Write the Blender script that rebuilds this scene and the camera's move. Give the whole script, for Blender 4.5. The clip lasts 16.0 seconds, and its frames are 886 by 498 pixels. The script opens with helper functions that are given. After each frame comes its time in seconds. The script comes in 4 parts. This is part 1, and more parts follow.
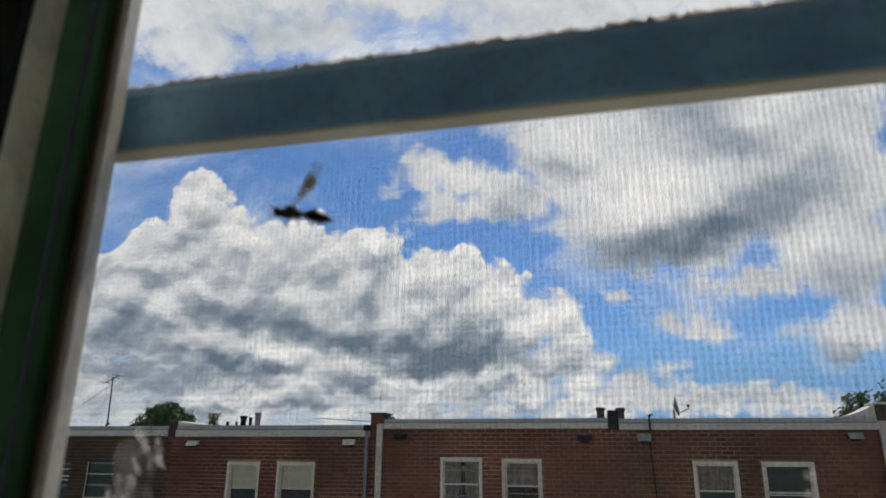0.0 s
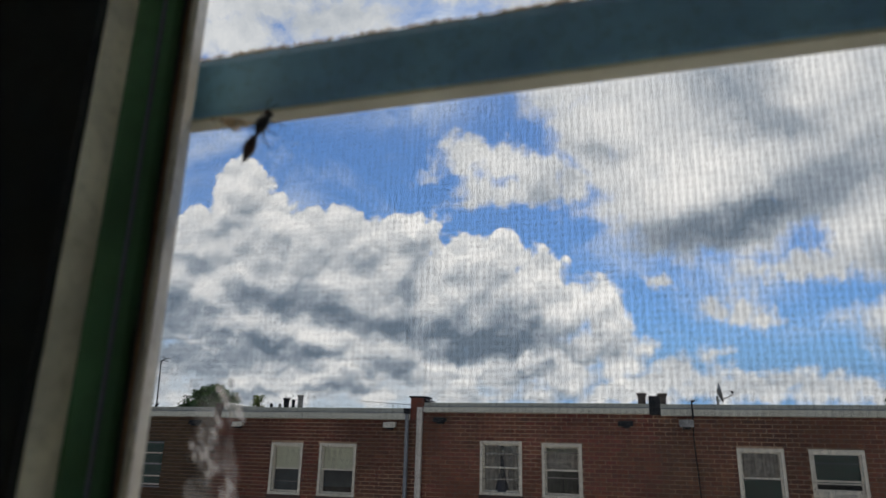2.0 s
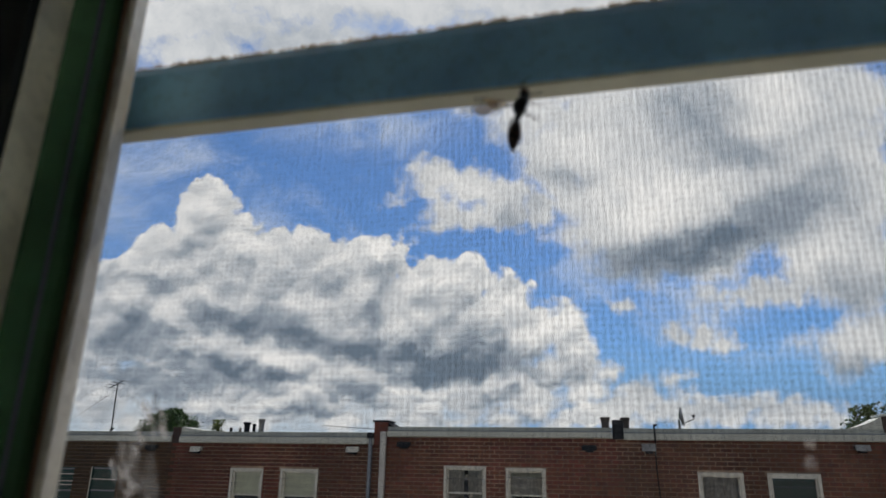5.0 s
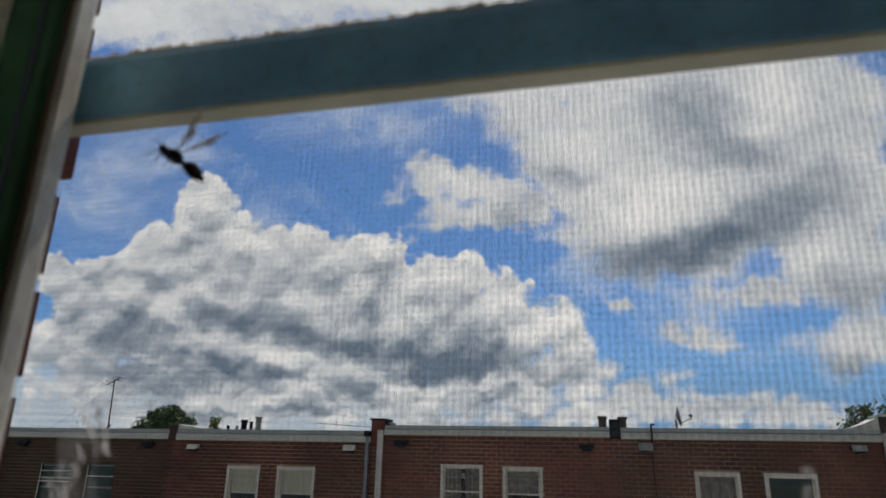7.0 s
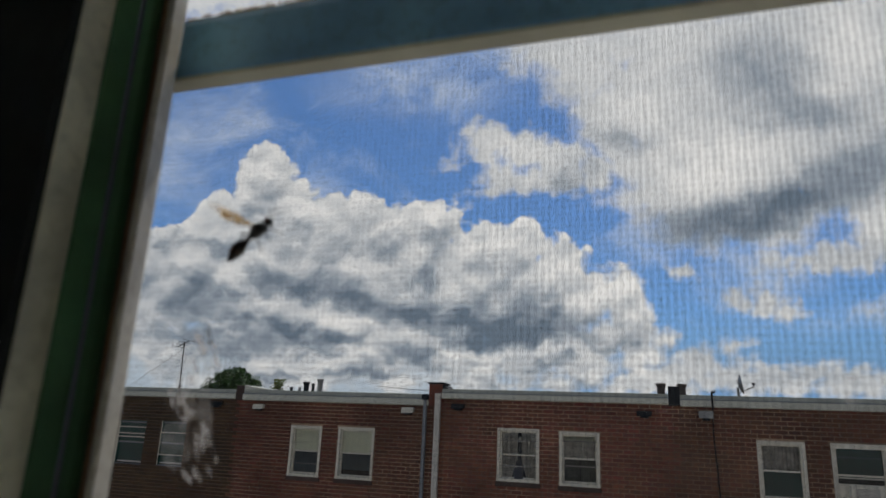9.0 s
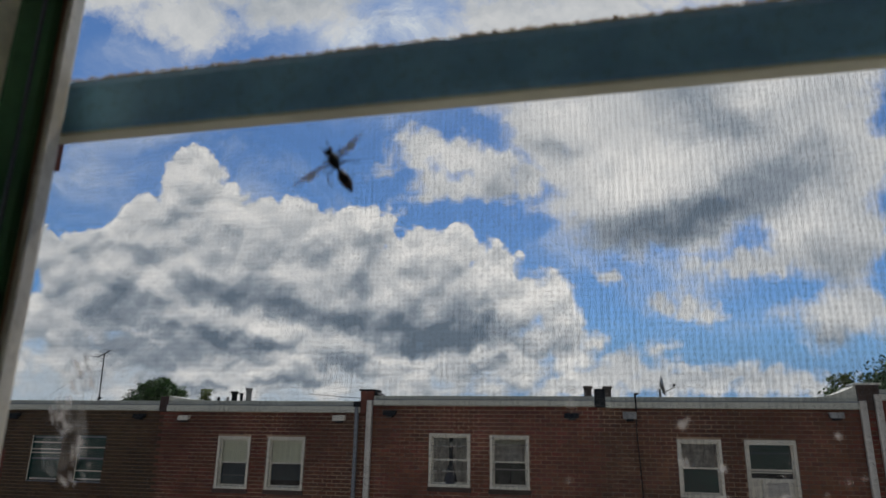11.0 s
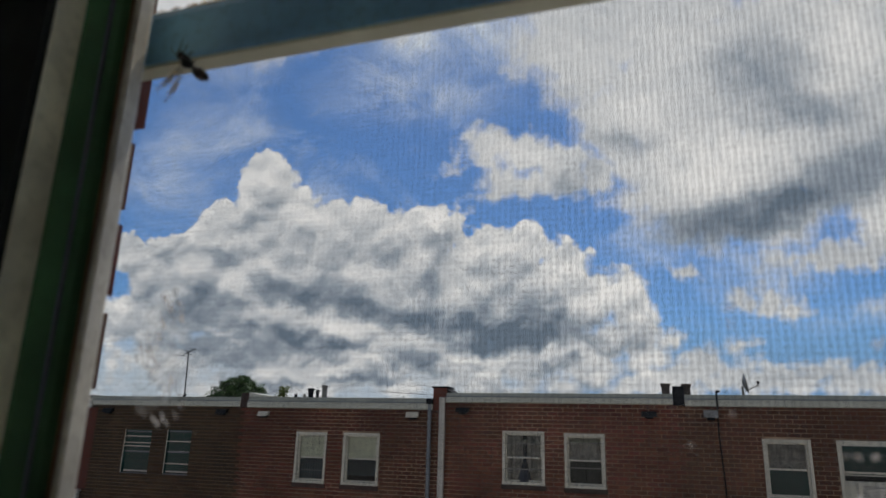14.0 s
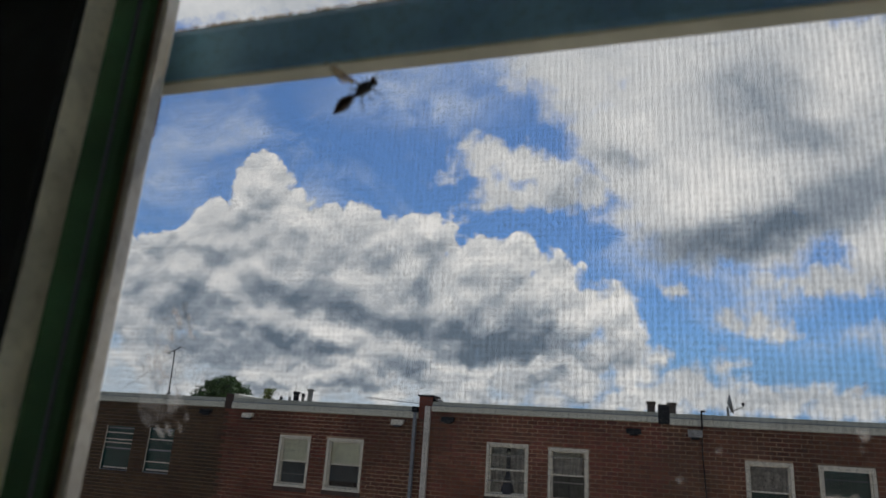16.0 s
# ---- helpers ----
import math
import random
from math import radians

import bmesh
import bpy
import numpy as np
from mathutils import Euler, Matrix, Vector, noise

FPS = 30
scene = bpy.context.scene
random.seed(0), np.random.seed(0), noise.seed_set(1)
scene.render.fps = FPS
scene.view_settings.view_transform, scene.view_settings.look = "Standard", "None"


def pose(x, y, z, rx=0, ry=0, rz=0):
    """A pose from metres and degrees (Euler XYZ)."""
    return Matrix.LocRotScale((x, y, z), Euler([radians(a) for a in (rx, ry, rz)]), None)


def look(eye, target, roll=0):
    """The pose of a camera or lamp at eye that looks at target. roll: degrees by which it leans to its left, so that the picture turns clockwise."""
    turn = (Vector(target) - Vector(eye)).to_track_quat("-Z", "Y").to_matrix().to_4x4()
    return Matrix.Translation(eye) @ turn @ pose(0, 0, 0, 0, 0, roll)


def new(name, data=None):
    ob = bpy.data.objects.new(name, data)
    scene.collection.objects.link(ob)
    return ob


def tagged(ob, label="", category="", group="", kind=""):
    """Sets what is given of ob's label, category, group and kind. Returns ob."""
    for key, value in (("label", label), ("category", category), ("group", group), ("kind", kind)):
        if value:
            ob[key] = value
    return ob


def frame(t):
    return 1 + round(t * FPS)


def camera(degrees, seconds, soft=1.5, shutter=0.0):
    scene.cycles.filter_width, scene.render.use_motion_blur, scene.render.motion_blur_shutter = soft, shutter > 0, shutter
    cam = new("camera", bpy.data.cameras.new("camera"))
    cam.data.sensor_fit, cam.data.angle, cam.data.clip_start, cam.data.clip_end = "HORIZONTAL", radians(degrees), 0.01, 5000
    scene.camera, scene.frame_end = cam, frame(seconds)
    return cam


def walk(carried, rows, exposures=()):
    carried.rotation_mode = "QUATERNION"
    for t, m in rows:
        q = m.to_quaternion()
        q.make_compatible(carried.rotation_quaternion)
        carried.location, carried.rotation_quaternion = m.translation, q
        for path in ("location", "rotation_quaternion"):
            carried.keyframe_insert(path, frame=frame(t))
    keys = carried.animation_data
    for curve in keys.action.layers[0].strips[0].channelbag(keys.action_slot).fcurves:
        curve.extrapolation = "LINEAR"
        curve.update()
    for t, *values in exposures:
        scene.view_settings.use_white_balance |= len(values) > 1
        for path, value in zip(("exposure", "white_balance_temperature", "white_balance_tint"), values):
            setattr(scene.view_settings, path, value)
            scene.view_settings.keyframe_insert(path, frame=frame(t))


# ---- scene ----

E = 5.3  # height of the eye over the ground


def aim(x, y, z, yaw, pitch, roll):
    """The camera's pose from its place and its yaw to the left, pitch up and roll in degrees."""
    a, b = radians(yaw), radians(pitch)
    way = Vector((-math.sin(a) * math.cos(b), math.cos(a) * math.cos(b), math.sin(b)))
    eye = Vector((x, y, z))
    return look(eye, eye + way, roll)


cam = camera(66.5, 16.0, soft=1.6)
cam.data.dof.use_dof = True
cam.data.dof.focus_distance = 13.0
cam.data.dof.aperture_fstop = 16.0

PATH = [
    (0, -0.0125, 0.0039, 5.3197, 13.69, 17.67, 0.59),
    (0.5, -0.0229, 0.0095, 5.3128, 13.60, 16.37, 1.62),
    (1, -0.0248, 0.0064, 5.3100, 13.99, 15.99, 1.45),
    (1.5, -0.0223, 0.0002, 5.3093, 16.47, 15.64, 1.77),
    (2, -0.0214, 0.0010, 5.3117, 17.07, 16.35, 1.36),
    (2.5, -0.0213, 0.0013, 5.3110, 16.47, 17.15, 1.18),
    (3, -0.0220, 0.0017, 5.3085, 15.67, 17.58, 1.20),
    (3.5, -0.0207, 0.0008, 5.3075, 14.88, 17.80, 1.05),
    (4, -0.0198, 0.0032, 5.3093, 14.64, 17.90, 0.87),
    (4.5, -0.0158, 0.0035, 5.3089, 14.34, 18.38, 0.99),
    (7, -0.0076, 0.0219, 5.3160, 14.02, 18.22, 1.39),
    (7.5, -0.0106, 0.0225, 5.3144, 15.12, 17.58, 2.07),
    (8, -0.0127, 0.0161, 5.3088, 16.78, 16.63, 2.49),
    (8.5, -0.0088, 0.0099, 5.3041, 18.84, 15.56, 2.92),
    (9, -0.0075, 0.0068, 5.3015, 18.86, 15.24, 2.54),
    (11.5, 0.0458, -0.0352, 5.3015, 12.45, 15.91, 0.88),
    (12, 0.0423, -0.0199, 5.2910, 14.21, 14.70, 0.73),
    (12.5, 0.0320, -0.0165, 5.2857, 16.51, 13.67, 0.60),
    (13, 0.0254, -0.0044, 5.2778, 16.71, 14.21, 1.44),
    (13.5, 0.0207, -0.0015, 5.2793, 16.19, 16.13, 1.45),
    (14, 0.0175, -0.0020, 5.2828, 19.12, 15.64, 1.58),
    (14.5, 0.0174, -0.0001, 5.2836, 20.05, 15.57, 1.27),
    (15, 0.0176, 0.0016, 5.2813, 18.77, 15.94, 1.52),
    (15.5, 0.0160, 0.0006, 5.2767, 18.39, 15.89, 2.15),
    (16, 0.0161, -0.0123, 5.2867, 18.47, 16.38, 3.88),
]
walk(cam, [(t, aim(*row)) for t, *row in PATH], exposures=[(0, -0.26), (4.5, -0.29), (7.0, -0.50), (9.0, -0.50), (12.0, -0.52), (16.0, -0.50)])

# ---- world ----
SUN_UP, SUN_SIDE = 60.0, -6.0  # elevation, and how far to the right of straight ahead
REF_RIGHT, REF_UP, REF_AHEAD = (0.9677, 0.2514, 0.0174), (0.0608, -0.3001, 0.952), (-0.2446, 0.9202, 0.3058)

# clouds as puffs: x, y, half width, half height, in hundredths of the distance ahead
TOWER = [(-35.2, 3.0, 3.2, 4.0), (-54.5, -3.8, 5.5, 3.8), (-33.0, 7.6, 4.4, 3.5), (-30.6, 5.0, 3.6, 3.4), (-28.6, 2.6, 3.0, 2.6), (-37.5, 0.2, 5.0, 3.5), (-40.5, -2.0, 6.3, 5.0), (-29.4, -0.6, 7.5, 4.2), (-22.1, -0.8, 7.1, 4.6),
         (-14.5, -1.2, 6.3, 4.3), (-8.0, -1.0, 4.6, 4.2), (0.1, -3.5, 5.9, 3.7), (5.5, -3.1, 4.2, 3.8), (10.1, -6.6, 4.6, 3.5),
         (14.7, -10.6, 5.4, 3.8), (19.4, -11.6, 3.2, 4.6), (21.0, -17.0, 3.6, 4.6),
         (-32.8, 4.0, 5.0, 4.8), (-50.5, -6.0, 6.7, 5.0), (-53.0, -13.3, 10.0, 5.0), (-48.8, -20.0, 10.0, 4.2)]
BODY = [(-16.0, -13.0, 19.0, 4.4), (3.0, -15.0, 15.0, 3.8), (-22.0, -7.0, 24.0, 6.0), (0.0, -11.0, 17.0, 5.5), (-30.0, -5.5, 17.0, 5.0), (-14.0, -6.0, 15.0, 4.6), (-2.0, -7.5, 10.0, 4.6), (11.0, -11.5, 9.0, 4.4), (-16.2, -8.7, 21.7, 5.9), (-33.8, -9.9, 15.9, 6.7), (3.8, -13.3, 15.9, 5.0), (14.7, -18.3, 10.0, 2.7), (-43.0, -9.9, 8.4, 7.5),
        (-25.4, -14.5, 21.7, 3.3), (2.0, -7.5, 9.0, 3.6)]
BANK = [(-18.0, -19.0, 28.0, 5.0), (12.0, -20.5, 12.0, 3.0), (-10.0, -16.0, 22.0, 4.5), (6.0, -17.5, 15.0, 3.6), (-30.0, -15.0, 22.0, 4.5), (-27.9, -20.8, 20.1, 2.2), (-12.0, -18.5, 4.3, 3.3), (-40.5, -22.9, 12.5, 2.5), (-15.4, -24.0, 21.7, 1.9), (-4.5, -20.0, 5.0, 1.7),
        (-22.0, -18.0, 18.0, 3.0), (-42.0, -18.0, 12.0, 4.0), (-34.0, -24.0, 30.0, 2.6), (4.0, -24.5, 14.0, 1.4), (2.0, -21.0, 10.0, 2.0), (-22.0, -21.5, 34.0, 3.0)]
DECK = [(8.0, 25.0, 5.0, 4.0), (16.0, 28.0, 12.0, 7.5), (14.5, 20.5, 6.0, 3.6), (20.0, 15.5, 8.0, 5.6), (28.1, 17.6, 15.9, 8.4), (47.3, 21.0, 21.7, 12.5), (27.3, 3.4, 9.2, 5.0),
        (38.1, 1.8, 14.2, 5.2), (55.7, 9.3, 15.9, 10.9), (61.5, -1.6, 10.0, 6.7), (64.0, -13.3, 7.5, 4.0),
        (24.7, 9.3, 10.0, 5.0), (34.8, 9.3, 12.5, 6.0), (27.0, 29.0, 10.0, 8.0)]
SCRAPS = [(-2.6, 13.2, 1.7, 1.7), (0.0, 11.3, 4.2, 3.2), (5.3, 10.0, 5.0, 3.2), (10.8, 7.8, 4.6, 3.8), (4.0, 6.3, 6.5, 2.4), (-5.4, 7.6, 1.5, 1.0), (-0.6, 4.4, 2.2, 1.1), (15.5, 6.6, 2.8, 2.4),
          (39.0, -11.0, 4.3, 2.3), (43.1, -12.9, 2.5, 1.2), (28.5, -7.3, 2.0, 1.3), (35.0, -17.7, 1.8, 0.9), (26.3, -16.6, 1.5, 1.2),
          (50.7, -5.4, 5.0, 2.2), (43.1, -5.8, 5.0, 1.2)]
LOW = [(28.9, -21.7, 6.3, 2.5), (19.7, -23.7, 5.0, 1.5), (38.1, -22.9, 7.5, 2.0), (49.0, -23.5, 7.5, 1.8), (59.9, -24.2, 9.2, 1.7),
       (9.7, -22.9, 7.5, 0.9), (31.0, -19.6, 3.6, 2.2), (26.0, -23.0, 9.0, 2.6), (41.0, -23.0, 9.0, 2.6), (36.0, -21.2, 4.0, 1.8), (47.0, -21.8, 4.5, 2.0), (54.0, -23.6, 9.0, 2.2)]
# thin veils: x, y, half width, half height, strength
VEILS = [(-48.0, 8.0, 11.0, 9.0, 0.5), (-41.0, 12.0, 8.0, 9.0, 0.45), (-5.0, 29.0, 20.0, 8.0, 0.95), (-11.0, 20.0, 18.0, 7.0, 0.55), (-26.0, 4.5, 6.0, 4.0, 0.35), (-39.0, 14.0, 9.0, 9.0, 0.42), (-45.0, 14.0, 9.0, 8.0, 0.4), (24.0, -4.0, 9.0, 4.0, 0.35), (40.0, -7.0, 14.0, 5.0, 0.32), (-40.0, 24.0, 12.0, 4.0, 0.4), (50.0, -14.0, 16.0, 4.0, 0.15)]
HIGH = [(-37.0, 35.0, 14.0, 5.0), (-10.0, 39.0, 26.0, 5.0), (26.0, 38.0, 29.0, 6.0), (-28.0, 33.5, 12.0, 3.5), (-34.0, 30.0, 9.0, 3.5), (-20.0, 32.5, 12.0, 3.8)]


# light and grey within the clouds: x, y, half width, half height, how much lighter or darker; the last two lists lean
HEAP_LIGHT = [
    (-14.5, -13.3, 7.2, 1.9, -0.34), (-1.2, -16.3, 7.2, 2.5, -0.58), (7.2, -15.1, 5.6, 2.8, -0.38), (-7.9, -13.5, 4.7, 2.4, -0.31), (-23.7, -8.7, 3.8, 1.5, -0.22),
    (-8.7, -7.0, 2.0, 3.9, -0.25), (13.0, -17.6, 7.7, 1.3, -0.34), (9.7, -20.8, 8.6, 1.1, -0.25), (-18.7, -23.5, 18.1, 0.8, -0.20), (-11.6, -20.0, 4.5, 2.2, -0.31),
    (-41.7, -3.3, 2.5, 1.5, -0.22), (-38.4, -0.9, 2.9, 1.3, -0.20), (4.7, -9.9, 3.6, 2.8, -0.15), (-5.7, -2.3, 1.6, 2.4, -0.22), (-38.8, -7.3, 3.3, 1.3, 0.18),
    (-7.9, -17.3, 2.3, 1.9, 0.31), (-4.1, -19.3, 4.7, 0.9, 0.29), (-25.4, -21.8, 5.6, 1.1, 0.29)]
HEAP_LIGHT_MORE = [
    (-41.0, -18.5, 11.0, 3.8, -0.28), (-44.0, -12.5, 6.0, 3.0, -0.14),
    (-12.0, -23.0, 7.7, 1.0, 0.24), (6.8, -23.8, 5.4, 0.8, 0.17), (-17.9, -8.7, 3.3, 2.1, 0.13), (-8.0, 1.6, 3.4, 1.8, 0.26), (14.7, -12.0, 4.7, 3.7, 0.11),
    (19.6, -9.9, 2.5, 2.8, 0.11), (-32.5, -20.8, 5.4, 0.8, 0.15), (-32.1, 8.0, 3.3, 2.4, 0.09), (-45.5, -9.9, 5.4, 2.8, -0.21), (-53.0, -3.3, 8.1, 3.7, -0.21),
    (-53.8, -13.3, 8.1, 2.4, -0.23), (9.7, -5.4, 3.6, 1.3, 0.11), (20.6, -18.3, 3.6, 2.8, 0.06), (-3.3, -4.9, 3.6, 2.1, 0.07)]
HEAP_FALLING = [
    (-28.8, -10.1, 8.8, 1.9, -0.34), (-23.7, -14.7, 10.4, 1.4, 0.18), (-32.1, -15.6, 10.4, 1.4, -0.29), (-23.7, -18.1, 8.6, 1.1, -0.31), (-38.0, -13.3, 5.4, 1.1, 0.13),
    (-18.7, -20.8, 5.4, 0.8, 0.18)]
DECK_LIGHT = [
    (22.2, 16.8, 8.6, 3.0, 0.13), (30.6, 7.6, 10.8, 4.5, 0.19), (50.7, 25.2, 5.9, 5.8, 0.18), (18.5, 0.9, 4.1, 2.8, 0.15), (4.7, 9.7, 7.7, 3.0, 0.18),
    (39.0, 21.0, 8.1, 4.2, -0.31), (45.7, 15.6, 8.6, 3.0, -0.31), (19.7, 11.6, 5.6, 1.5, -0.21), (63.6, -5.4, 7.2, 4.5, -0.31), (11.8, 5.8, 3.8, 2.2, -0.23),
    (51.5, -5.4, 4.5, 2.4, -0.07), (62.8, -13.3, 4.5, 3.0, 0.11), (42.3, -13.0, 2.9, 0.9, 0.11), (26.4, 25.2, 14.4, 2.8, 0.07), (64.9, -17.5, 5.4, 1.3, -0.29),
    (59.9, 21.8, 5.4, 6.6, -0.08)]
DECK_RISING = [
    (33.9, 0.1, 11.7, 3.8, -0.50), (47.3, 3.3, 10.0, 4.3, -0.44), (57.8, 9.7, 7.9, 4.3, -0.30), (54.0, -0.8, 7.9, 1.8, 0.16), (38.1, 9.9, 9.2, 2.8, 0.14),
    (28.9, 1.3, 5.9, 2.2, -0.16)]
FAR_LIGHT = [(-25.0, 33.0, 16.0, 4.0, -0.14), (5.0, 34.0, 22.0, 4.0, -0.1), (-50.0, -8.5, 9.0, 4.0, -0.2), (64.0, -16.0, 8.0, 2.0, -0.2)]


class Net:
    """Short calls for building a node tree."""

    def __init__(self, tree):
        self.tree, self.nodes, self.links = tree, tree.nodes, tree.links

    def put(self, socket, value):
        if isinstance(value, bpy.types.NodeSocket):
            self.links.new(value, socket)
        elif value is not None:
            socket.default_value = value

    def math(self, op, a, b=None, c=None, clamp=False):
        n = self.nodes.new("ShaderNodeMath")
        n.operation, n.use_clamp = op, clamp
        for s, v in zip(n.inputs, (a, b, c)):
            self.put(s, v)
        return n.outputs[0]

    def vec(self, op, a, b=None, c=None):
        n = self.nodes.new("ShaderNodeVectorMath")
        n.operation = op
        for s, v in zip(n.inputs, (a, b, c)):
            self.put(s, v)
        return n.outputs["Value"] if op in ("LENGTH", "DOT_PRODUCT", "DISTANCE") else n.outputs[0]

    def scaled(self, a, k):
        n = self.nodes.new("ShaderNodeVectorMath")
        n.operation = "SCALE"
        self.put(n.inputs[0], a)
        self.put(n.inputs["Scale"], k)
        return n.outputs[0]

    def noise(self, vector, scale, detail=4.0, rough=0.55, colour=False, distortion=0.0):
        n = self.nodes.new("ShaderNodeTexNoise")
        self.put(n.inputs["Vector"], vector)
        n.inputs["Scale"].default_value, n.inputs["Detail"].default_value = scale, detail
        n.inputs["Roughness"].default_value, n.inputs["Distortion"].default_value = rough, distortion
        return n.outputs["Color" if colour else "Fac"]

    def voronoi(self, vector, scale, smooth=0.5):
        n = self.nodes.new("ShaderNodeTexVoronoi")
        n.feature = "SMOOTH_F1"
        self.put(n.inputs["Vector"], vector)
        n.inputs["Scale"].default_value, n.inputs["Smoothness"].default_value = scale, smooth
        return n.outputs["Distance"]

    def step(self, value, low, high, to_low=0.0, to_high=1.0):
        n = self.nodes.new("ShaderNodeMapRange")
        n.interpolation_type = "SMOOTHSTEP"
        for s, v in zip(n.inputs, (value, low, high, to_low, to_high)):
            self.put(s, v)
        return n.outputs[0]

    def mix(self, fac, a, b):
        n = self.nodes.new("ShaderNodeMix")
        n.data_type = "RGBA"
        self.put(n.inputs[0], fac)
        self.put(n.inputs[6], (*a, 1) if isinstance(a, tuple) else a)
        self.put(n.inputs[7], (*b, 1) if isinstance(b, tuple) else b)
        return n.outputs[2]

    def ramp(self, fac, *stops):
        n = self.nodes.new("ShaderNodeValToRGB")
        while len(n.color_ramp.elements) < len(stops):
            n.color_ramp.elements.new(0.5)
        for e, (at, colour) in zip(n.color_ramp.elements, stops):
            e.position, e.color = at, (*colour, 1)
        self.put(n.inputs[0], fac)
        return n.outputs[0]

    def join(self, x, y, z=0.0):
        n = self.nodes.new("ShaderNodeCombineXYZ")
        for s, v in zip(n.inputs, (x, y, z)):
            self.put(s, v)
        return n.outputs[0]


def make_world():
    world = bpy.data.worlds.new("sky")
    scene.world = world
    world.use_nodes = True
    net = Net(world.node_tree)
    net.nodes.clear()
    coord = net.nodes.new("ShaderNodeTexCoord").outputs["Generated"]
    ahead = net.vec("DOT_PRODUCT", coord, REF_AHEAD)
    depth = net.math("MAXIMUM", ahead, 0.2)
    x = net.math("DIVIDE", net.vec("DOT_PRODUCT", coord, REF_RIGHT), depth)
    y = net.math("DIVIDE", net.vec("DOT_PRODUCT", coord, REF_UP), depth)
    p = net.join(x, y)
    # the outlines curl: two warps, and bulging billows
    warp = net.vec("SUBTRACT", net.noise(p, 9.0, 5.0, 0.6, True), (0.5, 0.5, 0.5))
    fine = net.vec("SUBTRACT", net.noise(p, 34.0, 4.0, 0.6, True), (0.5, 0.5, 0.5))
    flat = (1, 1, 0)
    q = net.vec("MULTIPLY", net.vec("ADD", p, net.vec("ADD", net.scaled(warp, 0.055), net.scaled(fine, 0.020))), flat)
    crisp = net.vec("MULTIPLY", net.vec("ADD", p, net.vec("ADD", net.scaled(warp, 0.036), net.scaled(fine, 0.022))), flat)
    torn = net.vec("MULTIPLY", net.vec("ADD", p, net.vec("ADD", net.scaled(warp, 0.10), net.scaled(fine, 0.035))), flat)

    def field(point, puffs, blend):
        near = None
        for cx, cy, rx, ry in puffs:
            k = (100 / rx, 100 / ry, 0)
            d = net.vec("LENGTH", net.vec("MULTIPLY_ADD", point, k, (-cx / rx, -cy / ry, 0)))
            d = net.math("MULTIPLY_ADD", d, min(rx, ry) / 5.0, -min(rx, ry) / 5.0)
            near = d if near is None else net.math("SMOOTH_MIN", near, d, blend)
        return near

    def tones(point, spots, lean=0.0):
        """The sum of soft spots; lean turns their long axes, in degrees."""
        c, s = math.cos(radians(lean)), math.sin(radians(lean))
        if lean:
            point = net.join(net.vec("DOT_PRODUCT", point, (c, s, 0)), net.vec("DOT_PRODUCT", point, (-s, c, 0)))
        total = None
        for cx, cy, rx, ry, much in spots:
            cx, cy = cx * c + cy * s, cy * c - cx * s
            d = net.vec("LENGTH", net.vec("MULTIPLY_ADD", point, (100 / rx, 100 / ry, 0), (-cx / rx, -cy / ry, 0)))
            d = net.step(d, 1.55, 0.1, 0.0, much)
            total = d if total is None else net.math("ADD", total, d)
        return total

    heap, deck, scraps = TOWER + BODY + BANK, DECK + HIGH, SCRAPS + LOW
    up, up_fine = (-0.003, 0.013, 0), (-0.001, 0.006, 0)
    billow, lump = net.voronoi(crisp, 21.0, 0.35), net.voronoi(crisp, 52.0, 0.35)
    rough = net.noise(p, 22.0, 6.0, 0.62)
    ragged = net.math("SUBTRACT", net.noise(q, 13.0, 8.0, 0.62), 0.5)
    # heaped cloud: crisp crowns; the deck over it: ragged and soft; scraps between
    heap_edge = net.math("MULTIPLY_ADD", rough, -0.6, net.math("ADD", field(crisp, heap, 0.2), 0.24))
    heap_edge = net.math("MULTIPLY_ADD", billow, 0.65, net.math("SUBTRACT", heap_edge, 0.26))
    heap_edge = net.math("MULTIPLY_ADD", lump, 0.3, net.math("SUBTRACT", heap_edge, 0.10))
    blur = net.step(y, -0.12, -0.02, 0.20, 0.075)
    heap_dense = net.step(heap_edge, blur, net.math("MULTIPLY", blur, -1.0))
    deck_edge = net.math("MULTIPLY_ADD", ragged, -2.4, field(net.vec("ADD", q, (0.008, 0, 0)), deck, 0.3))
    deck_edge = net.math("MULTIPLY_ADD", billow, 0.25, net.math("SUBTRACT", deck_edge, 0.08))
    deck_dense = net.step(deck_edge, 0.42, -0.34)
    scrap_edge = net.math("MULTIPLY_ADD", rough, -0.9, net.math("ADD", field(q, scraps, 0.25), 0.42))
    scrap_edge = net.math("MULTIPLY_ADD", lump, 0.35, net.math("SUBTRACT", scrap_edge, 0.10))
    scrap_dense = net.step(scrap_edge, 0.22, -0.2)
    dense = net.math("MAXIMUM", heap_dense, net.math("MAXIMUM", deck_dense, scrap_dense))
    # light comes from above: crowns are white, what has cloud over it is grey
    over = field(net.vec("ADD", crisp, (0.004, 0.035, 0)), heap, 0.25)
    heap_lit = net.math("MULTIPLY_ADD", net.step(over, -1.0, 0.3), 0.30, 0.45)
    heap_lit = net.math("ADD", heap_lit, net.math("MULTIPLY", net.math("SUBTRACT", net.voronoi(net.vec("ADD", crisp, up), 21.0, 0.35), billow), 0.70))
